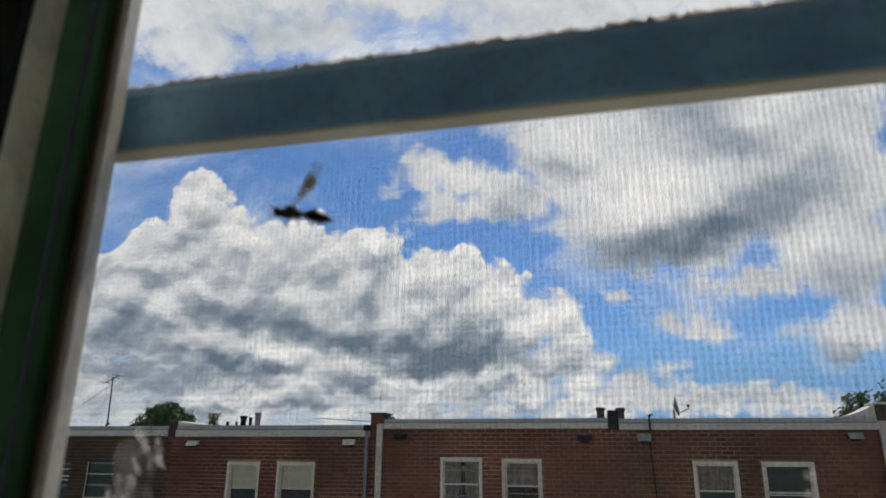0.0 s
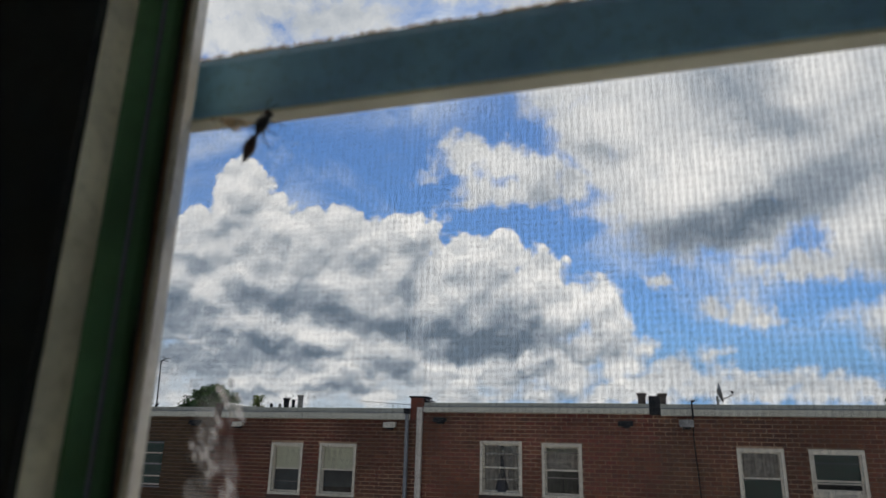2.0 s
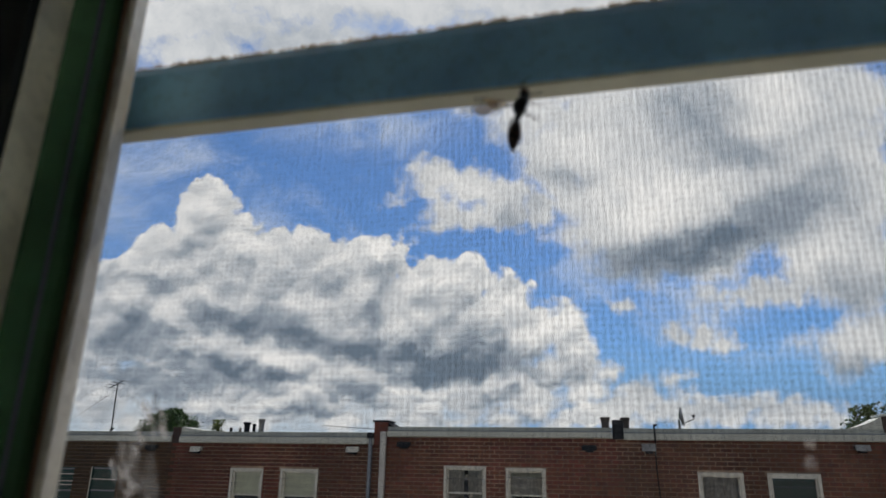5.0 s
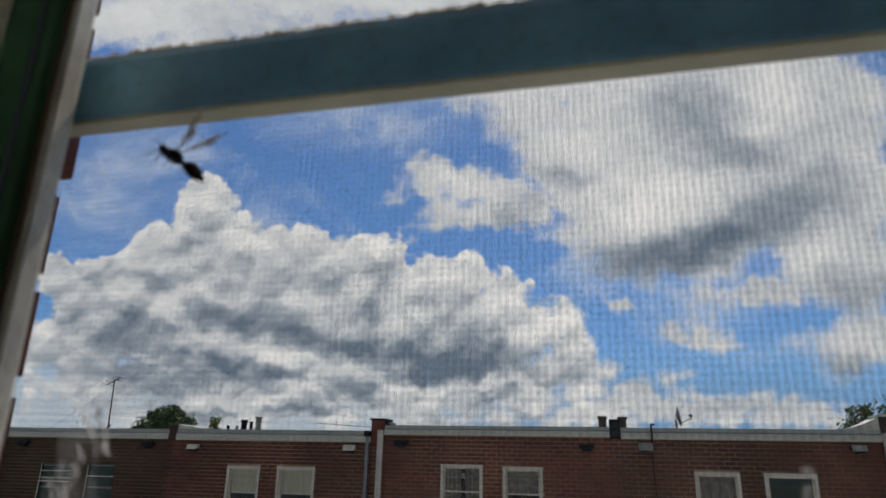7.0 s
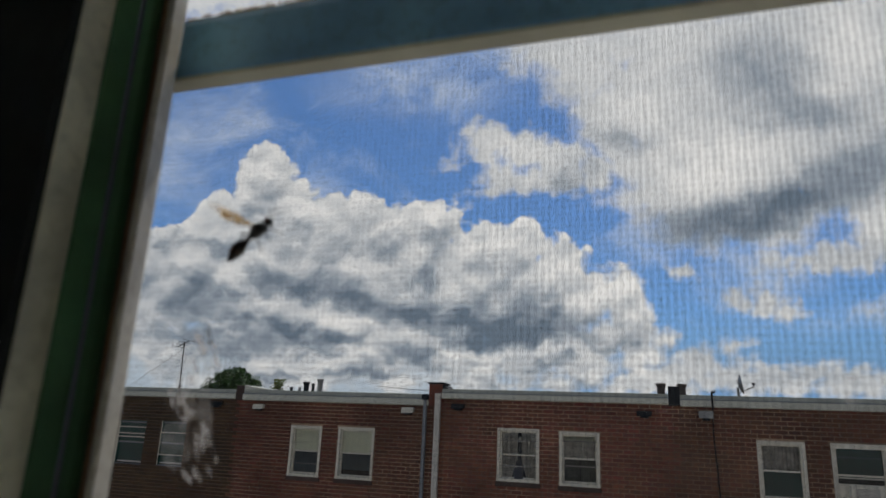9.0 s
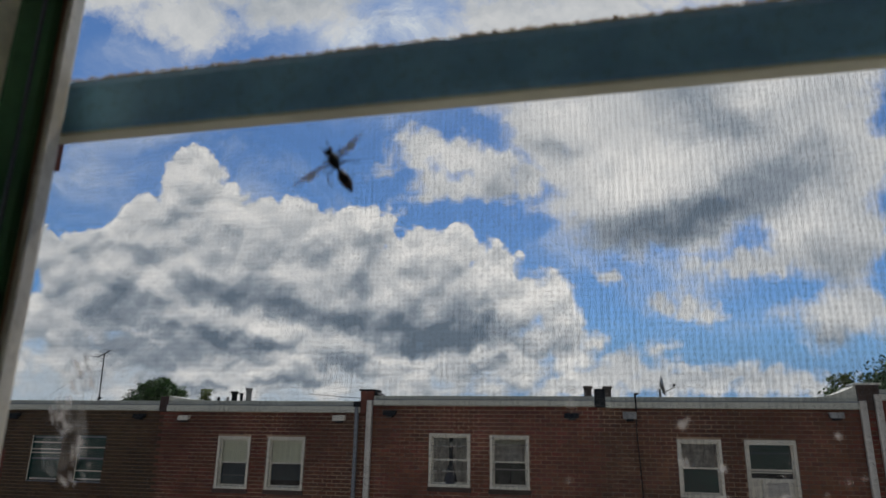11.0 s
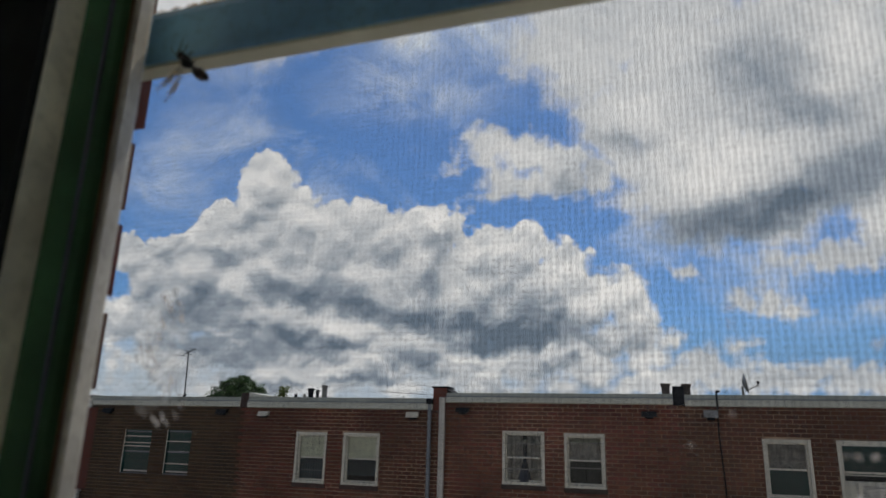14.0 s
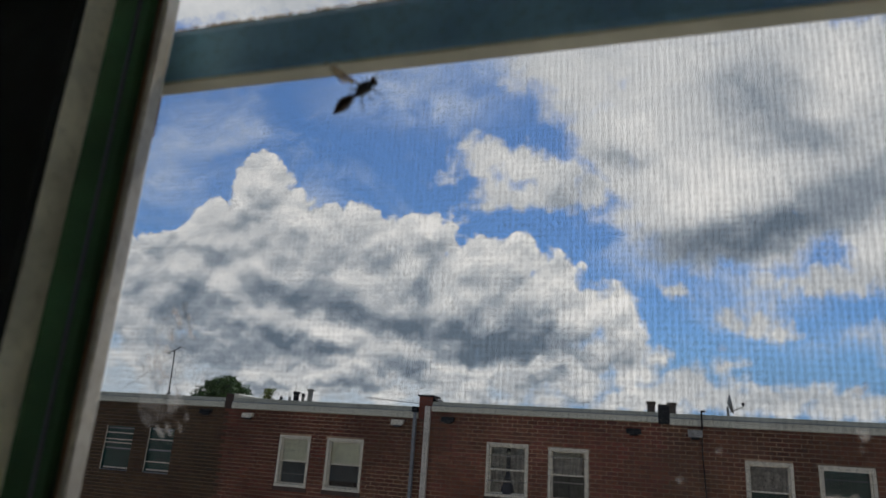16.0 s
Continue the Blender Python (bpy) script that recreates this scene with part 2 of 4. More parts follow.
    heap_lit = net.math("ADD", heap_lit, net.math("MULTIPLY", net.math("SUBTRACT", net.voronoi(net.vec("ADD", crisp, up_fine), 52.0, 0.35), lump), 0.30))
    for spots, lean in ((HEAP_LIGHT, 0.0), (HEAP_LIGHT_MORE, 0.0), (HEAP_FALLING, -17.0)):
        heap_lit = net.math("ADD", heap_lit, tones(torn, spots, lean))
    deck_lit = net.math("ADD", tones(q, FAR_LIGHT), net.step(y, 0.0, 0.22, 0.62, 0.63))
    for spots, lean in ((DECK_LIGHT, 0.0), (DECK_RISING, 17.0)):
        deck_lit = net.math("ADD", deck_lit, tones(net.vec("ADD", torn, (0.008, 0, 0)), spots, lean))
    cover = net.step(heap_edge, 0.15, -0.15)
    lit = net.math("ADD", net.math("MULTIPLY", heap_lit, cover), net.math("MULTIPLY", deck_lit, net.math("SUBTRACT", 1.0, cover)))
    soft = net.math("SUBTRACT", net.noise(q, 5.0, 3.0, 0.5), net.noise(net.vec("ADD", q, (0.01, 0.04, 0)), 5.0, 3.0, 0.5))
    relief = net.math("SUBTRACT", net.noise(q, 15.0, 7.0, 0.62), net.noise(net.vec("ADD", q, (0.004, 0.014, 0)), 15.0, 7.0, 0.62))
    lit = net.math("ADD", lit, net.math("MULTIPLY", soft, 0.36))
    lit = net.math("ADD", lit, net.math("MULTIPLY", relief, 0.48))
    layers = net.math("SUBTRACT", net.noise(net.vec("MULTIPLY", q, (3.0, 13.0, 1)), 1.6, 5.0, 0.58), 0.5)
    lit = net.math("MULTIPLY_ADD", net.math("MULTIPLY", layers, net.step(y, -0.08, -0.17)), 0.9, lit, clamp=True)
    cloud = net.ramp(lit, (0.0, (0.13, 0.17, 0.22)), (0.3, (0.29, 0.33, 0.38)), (0.6, (0.56, 0.575, 0.59)), (1.0, (0.84, 0.825, 0.80)))
    # thin veils between the heaps
    veil = net.noise(net.vec("MULTIPLY", q, (1.0, 1.6, 1)), 7.0, 7.0, 0.68, distortion=0.6)
    thin = None
    for cx, cy, rx, ry, much in VEILS:
        d = net.vec("LENGTH", net.vec("MULTIPLY_ADD", q, (100 / rx, 100 / ry, 0), (-cx / rx, -cy / ry, 0)))
        d = net.step(d, 1.15, 0.1, 0.0, much)
        thin = d if thin is None else net.math("MAXIMUM", thin, d)
    veil = net.math("MULTIPLY_ADD", net.step(veil, 0.5, 0.75), 0.3, net.math("MULTIPLY", thin, net.step(veil, 0.25, 0.65)), clamp=True)
    # the rest of the sky, out of view: broken cloud, darkened to dim the row
    far = net.noise(coord, 3.2, 6.0, 0.6)
    far_dense = net.step(far, 0.36, 0.5)
    far_dim_cloud = net.ramp(net.noise(coord, 5.0, 5.0, 0.6), (0.3, (0.105, 0.113, 0.12)), (0.7, (0.33, 0.33, 0.33)))
    front = net.step(ahead, 0.45, 0.62)
    sky = net.nodes.new("ShaderNodeTexSky")
    sky.sky_type = "NISHITA"
    sky.sun_disc = False
    sky.sun_elevation, sky.sun_rotation = radians(SUN_UP), radians(SUN_SIDE)
    sky.altitude, sky.air_density, sky.dust_density, sky.ozone_density = 100, 1.0, 0.6, 3.0
    blue = net.vec("MULTIPLY", sky.outputs[0], (0.046, 0.066, 0.088))
    blue = net.mix(net.math("MULTIPLY", veil, front), blue, (0.60, 0.65, 0.71))
    blue = net.mix(net.math("MULTIPLY", net.step(y, -0.13, -0.24), front), blue, net.mix(net.step(x, -0.05, 0.2), (0.42, 0.49, 0.56), (0.165, 0.315, 0.54)))
    colour = net.mix(dense, blue, cloud)
    other = net.mix(far_dense, blue, far_dim_cloud)
    colour = net.mix(front, other, colour)
    back = net.nodes.new("ShaderNodeBackground")
    net.put(back.inputs[0], colour)
    back.inputs[1].default_value = 1.35
    out = net.nodes.new("ShaderNodeOutputWorld")
    net.links.new(back.outputs[0], out.inputs[0])


make_world()
sun = new("sun", bpy.data.lights.new("sun", "SUN"))
sun.data.energy, sun.data.angle, sun.data.color = 4.2, radians(0.6), (1.0, 0.95, 0.88)
a, b = radians(SUN_SIDE), radians(SUN_UP)
sun.matrix_world = look((math.sin(a) * math.cos(b) * 50, math.cos(a) * math.cos(b) * 50, E + math.sin(b) * 50), (0, 0, E))

# ---- materials ----


def surface(name, colour, rough=0.6, metal=0.0, vary=0.15, scale=8.0, bump=0.0, bump_scale=60.0, other=None, random_by=0.0):
    """A surface with stains and grain. other: a second colour for the stains. random_by: how far pieces differ in brightness."""
    m = bpy.data.materials.new(name)
    m.use_nodes = True
    net = Net(m.node_tree)
    bsdf = net.nodes["Principled BSDF"]
    at = net.nodes.new("ShaderNodeTexCoord").outputs["Object"]
    at = net.nodes.new("ShaderNodeNewGeometry").outputs["Position"] if random_by else at
    big, small = net.noise(at, scale, 5.0), net.noise(at, scale * 9, 4.0)
    dark = tuple(c * (1 - vary) for c in colour)
    light = tuple(min(1.0, c * (1 + vary)) for c in colour)
    base = net.mix(net.step(big, 0.3, 0.7), dark, light)
    base = net.mix(net.math("MULTIPLY", net.step(small, 0.45, 0.75), 0.35), base, other or dark)
    if random_by:
        drift = net.step(net.noise(at, 0.3, 4.0), 0.38, 0.60)
        brown = net.nodes.new("ShaderNodeHueSaturation")
        brown.inputs["Hue"].default_value, brown.inputs["Saturation"].default_value, brown.inputs["Value"].default_value = 0.516, 0.92, 0.88
        net.put(brown.inputs["Color"], base)
        base = net.mix(drift, base, brown.outputs[0])
        chance = net.math("FRACT", net.math("ADD", net.nodes.new("ShaderNodeObjectInfo").outputs["Random"],
                                            net.nodes.new("ShaderNodeNewGeometry").outputs["Random Per Island"]))
        hsv = net.nodes.new("ShaderNodeHueSaturation")
        net.put(hsv.inputs["Value"], net.math("MULTIPLY_ADD", chance, 2 * random_by, 1 - random_by))
        net.put(hsv.inputs["Hue"], net.math("MULTIPLY_ADD", net.math("FRACT", net.math("MULTIPLY", chance, 7.3)), 0.022, 0.489))
        net.put(hsv.inputs["Color"], base)
        base = hsv.outputs[0]
    net.put(bsdf.inputs["Base Color"], base)
    net.put(bsdf.inputs["Roughness"], net.math("MULTIPLY_ADD", small, 0.25, rough - 0.12, True))
    bsdf.inputs["Metallic"].default_value = metal
    if bump:
        n = net.nodes.new("ShaderNodeBump")
        n.inputs["Strength"].default_value, n.inputs["Distance"].default_value = bump, 0.004
        net.put(n.inputs["Height"], net.noise(at, bump_scale, 5.0))
        net.put(bsdf.inputs["Normal"], n.outputs[0])
    return m


def glass(name, tint=(1, 1, 1), gloss=1.0):
    m = bpy.data.materials.new(name)
    m.use_nodes = True
    net = Net(m.node_tree)
    net.nodes.remove(net.nodes["Principled BSDF"])
    clear, shine, mix = (net.nodes.new(n) for n in ("ShaderNodeBsdfTransparent", "ShaderNodeBsdfGlossy", "ShaderNodeMixShader"))
    clear.inputs[0].default_value = (*tint, 1)
    shine.inputs["Roughness"].default_value = 0.02
    fres = net.nodes.new("ShaderNodeFresnel")
    fres.inputs[0].default_value = 1.5
    net.put(mix.inputs[0], net.math("MULTIPLY", fres.outputs[0], gloss))
    net.links.new(clear.outputs[0], mix.inputs[1])
    net.links.new(shine.outputs[0], mix.inputs[2])
    net.links.new(mix.outputs[0], net.nodes["Material Output"].inputs[0])
    return m


def film(name, colour, cover):
    """A thin smear: partly clear, partly a pale scattering film."""
    m = bpy.data.materials.new(name)
    m.use_nodes = True
    net = Net(m.node_tree)
    bsdf = net.nodes["Principled BSDF"]
    bsdf.inputs["Base Color"].default_value = (*colour, 1)
    bsdf.inputs["Roughness"].default_value = 0.8
    bsdf.inputs["Transmission Weight"].default_value = 0.0
    clear, haze, mix, both = (net.nodes.new(n) for n in ("ShaderNodeBsdfTransparent", "ShaderNodeBsdfTranslucent", "ShaderNodeMixShader", "ShaderNodeMixShader"))
    haze.inputs[0].default_value = (*colour, 1)
    at = net.nodes.new("ShaderNodeTexCoord").outputs["Object"]
    both.inputs[0].default_value = 0.7
    net.links.new(bsdf.outputs[0], both.inputs[1])
    net.links.new(haze.outputs[0], both.inputs[2])
    net.put(mix.inputs[0], net.math("MULTIPLY", net.step(net.noise(at, 160.0, 4.0), 0.3, 0.65), cover))
    net.links.new(clear.outputs[0], mix.inputs[1])
    net.links.new(both.outputs[0], mix.inputs[2])
    net.links.new(mix.outputs[0], net.nodes["Material Output"].inputs[0])
    return m


def brick_look(name, colour):
    return surface(name, colour, 0.9, vary=0.34, scale=0.8, bump=0.6, bump_scale=70, other=(0.07, 0.030, 0.023), random_by=0.24)


BRICK = brick_look("dark red brick", (0.200, 0.046, 0.034))
BROWN_BRICK = brick_look("red-brown brick", (0.165, 0.056, 0.036))
OLD_BRICK = brick_look("brown brick", (0.072, 0.037, 0.019))
OWN_BRICK = brick_look("orange-red brick", (0.27, 0.085, 0.052))
MORTAR = surface("mortar", (0.36, 0.265, 0.19), 0.95, vary=0.6, scale=0.7, bump=0.5, other=(0.15, 0.10, 0.075))
OLD_MORTAR = surface("sooty mortar", (0.15, 0.105, 0.07), 0.95, vary=0.6, scale=0.6, bump=0.5, other=(0.07, 0.05, 0.035))
DARK_BRICK = surface("tarred brick", (0.055, 0.035, 0.032), 0.8, vary=0.3, scale=5, bump=0.6, other=(0.12, 0.06, 0.05), random_by=0.3)
COPING = surface("white painted metal", (0.60, 0.62, 0.56), 0.45, vary=0.1, scale=1.2, other=(0.42, 0.45, 0.43))
COPING_TOP = surface("weathered grey metal", (0.42, 0.45, 0.41), 0.45, vary=0.14, scale=1.5, other=(0.27, 0.29, 0.27))
TRIM = surface("white window paint", (0.72, 0.70, 0.62), 0.5, vary=0.08, scale=3, other=(0.5, 0.49, 0.46))
GREY_PIPE = surface("grey pipe paint", (0.20, 0.23, 0.27), 0.5, vary=0.15, scale=3)
WHITE_PIPE = surface("white pipe paint", (0.60, 0.59, 0.56), 0.5, vary=0.12, scale=3, other=(0.4, 0.38, 0.35))
BLACK = surface("black paint", (0.012, 0.016, 0.022), 0.6, vary=0.2)
BLACK.node_tree.nodes["Principled BSDF"].inputs["Specular IOR Level"].default_value = 0.15
ZINC = surface("zinc", (0.35, 0.35, 0.34), 0.45, 0.7, vary=0.2, other=(0.2, 0.17, 0.14))
RUST = surface("sooty metal", (0.10, 0.085, 0.075), 0.6, 0.3, vary=0.3, scale=12, other=(0.22, 0.15, 0.11))
ROOF = surface("roof felt", (0.10, 0.10, 0.10), 0.95, vary=0.25, scale=2, bump=0.4)
PALE_GROUND = surface("pale bounce ground", (0.27, 0.26, 0.24), 0.95, vary=0.25, scale=0.6, bump=0.5)
UNLIT_ROOM = surface("unlit room colour", (0.03, 0.032, 0.033), 0.9, vary=0.2, scale=2)
SHADE = surface("pale roller shade", (0.75, 0.76, 0.62), 0.8, vary=0.06, scale=4)
LACE = surface("grey net curtain", (0.78, 0.74, 0.70), 0.9, vary=0.3, scale=14)
CURTAIN = surface("dark curtain", (0.05, 0.055, 0.075), 0.9, vary=0.3, scale=8)
SLATE = surface("slate blue colour", (0.085, 0.125, 0.155), 0.9, vary=0.2, scale=4)
MOSS = surface("grey green cloth", (0.085, 0.10, 0.085), 0.9, vary=0.3, scale=6)
TEAL = surface("dark teal blind", (0.005, 0.058, 0.050), 0.6, vary=0.2, scale=5)
# near white so the unseen room throws light back on jamb and rail
BOUNCE_PLASTER = surface("near-white bounce plaster", (0.84, 0.85, 0.82), 0.9, vary=0.1, scale=3, bump=0.2)
# casing stands in shadow; the near-black colour carries that shade
SHADED_CASING = surface("casing black with shade", (0.005, 0.009, 0.008), 0.6, vary=0.2, scale=10)
BEIGE = surface("old beige paint", (0.72, 0.70, 0.46), 0.5, vary=0.2, scale=25, other=(0.42, 0.45, 0.27))
OLIVE = surface("old olive beige paint", (0.80, 0.77, 0.60), 0.5, vary=0.25, scale=25, other=(0.40, 0.40, 0.26))
GREEN = surface("dark green track", (0.085, 0.22, 0.10), 0.35, vary=0.3, scale=20)
BROWN_STRIP = surface("brown edge colour", (0.22, 0.115, 0.055), 0.6, vary=0.3, scale=30)
# near-black with a blue cast: the recess's shade put into colour
GROOVE_SHADE = surface("shade in the track groove", (0.01, 0.014, 0.02), 0.4, vary=0.2)
DULL = surface("weathered off-white metal", (0.62, 0.57, 0.47), 0.5, vary=0.25, scale=30, other=(0.26, 0.19, 0.12))
RAIL = surface("slate blue anodised rail", (0.34, 0.66, 0.96), 0.42, 0.0, vary=0.15, scale=30, other=(0.22, 0.38, 0.50))
RAIL_LIP_LIT = surface("rail underside lit from below", (0.82, 0.80, 0.66), 0.55, vary=0.1, scale=30)
WIRE = surface("screen wire", (0.06, 0.065, 0.072), 0.6, 0.0, vary=0.15, scale=40)
LEAF = surface("dark green leaves", (0.055, 0.120, 0.032), 0.6, vary=0.4, scale=1.5, random_by=0.4)
YOUNG_LEAF = surface("yellow-green leaves", (0.16, 0.20, 0.05), 0.6, vary=0.4, scale=1.5, random_by=0.3)
BARK = surface("bark", (0.08, 0.06, 0.045), 0.95, vary=0.3, scale=6, bump=0.6)
CHITIN = surface("black insect shell", (0.012, 0.012, 0.014), 0.3, vary=0.4, scale=400)
ABDOMEN = surface("dark brown insect shell", (0.035, 0.018, 0.013), 0.35, vary=0.5, scale=300)
BROWN_CHITIN = surface("brown insect shell", (0.10, 0.035, 0.015), 0.35, vary=0.4, scale=400)
PANE = glass("window glass", (0.96, 0.98, 0.97))
CLEAR = glass("clear pane", (0.985, 0.99, 0.99), 0.015)
WING = film("amber wing", (0.70, 0.53, 0.30), 0.75)
PILE = film("pale grey pile", (0.66, 0.58, 0.47), 1.0)
SMEAR = film("dried smear", (0.82, 0.77, 0.72), 0.48)
HAZE = film("faint haze", (0.7, 0.68, 0.64), 0.16)
# dark film stands in for light bent aside by the smear
DARK_SMEAR = film("dark streak of bent light", (0.12, 0.11, 0.10), 0.4)
GLINT_FILM = film("blurred reflection disc", (0.90, 0.83, 0.75), 0.42)

# ---- mesh helpers ----


def part(name, bm, material, parent=None, label="", smooth=False):
    """Links a bmesh as one mesh object, as a thing or under its thing."""
    mesh = bpy.data.meshes.new(name)
    bmesh.ops.recalc_face_normals(bm, faces=bm.faces)
    bm.to_mesh(mesh)
    bm.free()
    mesh.materials.append(material)
    if smooth:
        for p in mesh.polygons:
            p.use_smooth = True
    ob = new(name, mesh)
    ob.parent = parent
    if label:
        tagged(ob, label)
    return ob


def box(bm, x0, x1, y0, y1, z0, z1, bevel=0.0):
    made = bmesh.ops.create_cube(bm, size=1.0, matrix=Matrix.Translation(((x0 + x1) / 2, (y0 + y1) / 2, (z0 + z1) / 2)) @ Matrix.Diagonal((x1 - x0, y1 - y0, z1 - z0, 1)))
    if bevel:
        edges = list({e for v in made["verts"] for e in v.link_edges})
        bmesh.ops.bevel(bm, geom=edges, offset=bevel, segments=2, affect="EDGES", profile=0.6)
    return bm


def boxed(x0, x1, y0, y1, z0, z1, bevel=0.0):
    return box(bmesh.new(), x0, x1, y0, y1, z0, z1, bevel)


def tube(bm, a, b, r0, r1=None, sides=10):
    a, b = Vector(a), Vector(b)
    d = b - a
    m = Matrix.Translation((a + b) / 2) @ d.to_track_quat("Z", "Y").to_matrix().to_4x4()
    bmesh.ops.create_cone(bm, cap_ends=True, segments=sides, radius1=r0, radius2=r0 if r1 is None else r1, depth=d.length, matrix=m)
    return bm


def prism(points, x0, x1):
    """A profile of (y, z) drawn out along x."""
    bm = bmesh.new()
    left, right = [bm.verts.new((x0, y, z)) for y, z in points], [bm.verts.new((x1, y, z)) for y, z in points]
    n = len(points)
    bm.faces.new(left), bm.faces.new(right[::-1])
    for i in range(n):
        bm.faces.new((left[i], right[i], right[(i + 1) % n], left[(i + 1) % n]))
    return bm


def sheet(name, x0, x1, y, z0, z1, material, parent=None):
    """A thin pane facing -y."""
    mesh = bpy.data.meshes.new(name)
    mesh.from_pydata([(x0, y, z0), (x1, y, z0), (x1, y, z1), (x0, y, z1)], [], [(0, 1, 2, 3)])
    mesh.materials.append(material)
    ob = new(name, mesh)
    ob.parent, ob.visible_shadow = parent, False
    return ob


def upright(points, z0, z1):
    """A profile of (x, y) drawn out along z."""
    bm = bmesh.new()
    low, top = [bm.verts.new((x, y, z0)) for x, y in points], [bm.verts.new((x, y, z1)) for x, y in points]
    n = len(points)
    bm.faces.new(low), bm.faces.new(top[::-1])
    for i in range(n):
        bm.faces.new((low[i], top[i], top[(i + 1) % n], low[(i + 1) % n]))
    return bm


def thing(name, label, category, at=(0, 0, 0), group="", kind=""):
    ob = new(name)
    ob.location = at
    return tagged(ob, label, category, group, kind)


# ---- ground and the row across the way ----
# the ground is unseen; its pale grey is chosen to bounce light upwards
bm = bmesh.new()
bmesh.ops.create_grid(bm, x_segments=8, y_segments=8, size=2500)
tagged(part("ground", bm, PALE_GROUND), "unseen ground of the back lane, pale grey to bounce light up", "ground", kind="structure")

D = 12.0  # the brick face of the row across the way
LONG, HIGH_C, JOINT = 0.178, 0.0680, 0.0125
DEPTH = 9.0


def brick_mesh(name, w, h, material=None):
    bm = boxed(0, w, 0, 0.05, 0, h)
    mesh = bpy.data.meshes.new(name)
    bmesh.ops.recalc_face_normals(bm, faces=bm.faces)
    bm.to_mesh(mesh)
    bm.free()
    mesh.materials.append(material or BRICK)
    return mesh


FULL = {m.name: brick_mesh("brick", LONG - JOINT, HIGH_C - JOINT, m) for m in (BRICK, BROWN_BRICK, OLD_BRICK)}


def lay(wall, x0, x1, z_top, holes, singles, material):
    """Bricks in running bond down the face of a wall; the upper ones are pieces, those under them one joined mass."""
    rng = random.Random(int(abs(x0) * 100))
    verts, faces, count = [], [], 0
    row = math.floor(z_top / HIGH_C)
    while row >= 0:
        z = row * HIGH_C
        zt = min(z + HIGH_C - JOINT, z_top)
        x = math.floor(x0 / LONG) * LONG - (LONG / 2 if row % 2 else 0)
        while x < x1:
            # a brick belongs to the house in which its middle lies, so that the bond runs on
            spans = [(x, x + LONG - JOINT)] if x0 <= x + LONG / 2 < x1 and zt - z > 0.02 else []
            for hx0, hx1, hz0, hz1 in holes:
                if zt > hz0 + 0.01 and z < hz1 - 0.01:
                    spans = [s for a, b in spans for s in ((a, min(b, hx0 - 0.004)), (max(a, hx1 + 0.004), b)) if s[1] - s[0] > 0.03]
            for a, b in spans:
                proud = rng.uniform(-0.003, 0.003)
                whole = abs(b - a - (LONG - JOINT)) < 0.001 and abs(zt - z - HIGH_C + JOINT) < 0.001
                if whole and count < singles and z > E - 1.75:
                    ob = new("brick", FULL[material.name])
                    ob.parent, ob.location = wall, (a, D - 0.007 + proud, z)
                    count += 1
                else:
                    n = len(verts)
                    y0, y1 = D - 0.007 + proud, D + 0.03
                    verts += [(a, y0, z), (b, y0, z), (b, y0, zt), (a, y0, zt), (a, y1, z), (b, y1, z), (b, y1, zt), (a, y1, zt)]
                    faces += [(n, n + 1, n + 2, n + 3), (n + 1, n + 5, n + 6, n + 2), (n + 4, n, n + 3, n + 7), (n + 3, n + 2, n + 6, n + 7), (n + 4, n + 5, n + 1, n)]
            x += LONG
        row -= 1
    mesh = bpy.data.meshes.new("bricks")
    mesh.from_pydata(verts, [], faces)
    mesh.materials.append(material)
    ob = new("bricks", mesh)
    ob.parent = wall
    tagged(ob, kind="stuff")


def core(house, x0, x1, z_top, holes, mortar):
    """The wall behind the bricks, with its openings cut through: strips between the holes."""
    bm = bmesh.new()
    xs = sorted({x0, x1, *(h[0] for h in holes), *(h[1] for h in holes)})
    for a, b in zip(xs, xs[1:]):
        cut = [h for h in holes if h[0] < (a + b) / 2 < h[1]]
        z = 0.0
        for hx0, hx1, hz0, hz1 in sorted(cut, key=lambda h: h[2]):
            box(bm, a, b, D, D + 0.25, z, hz0)
            z = hz1
        box(bm, a, b, D, D + 0.25, z, z_top)
    return part("wall", bm, mortar, house, "red brick wall with weathered mortar joints")


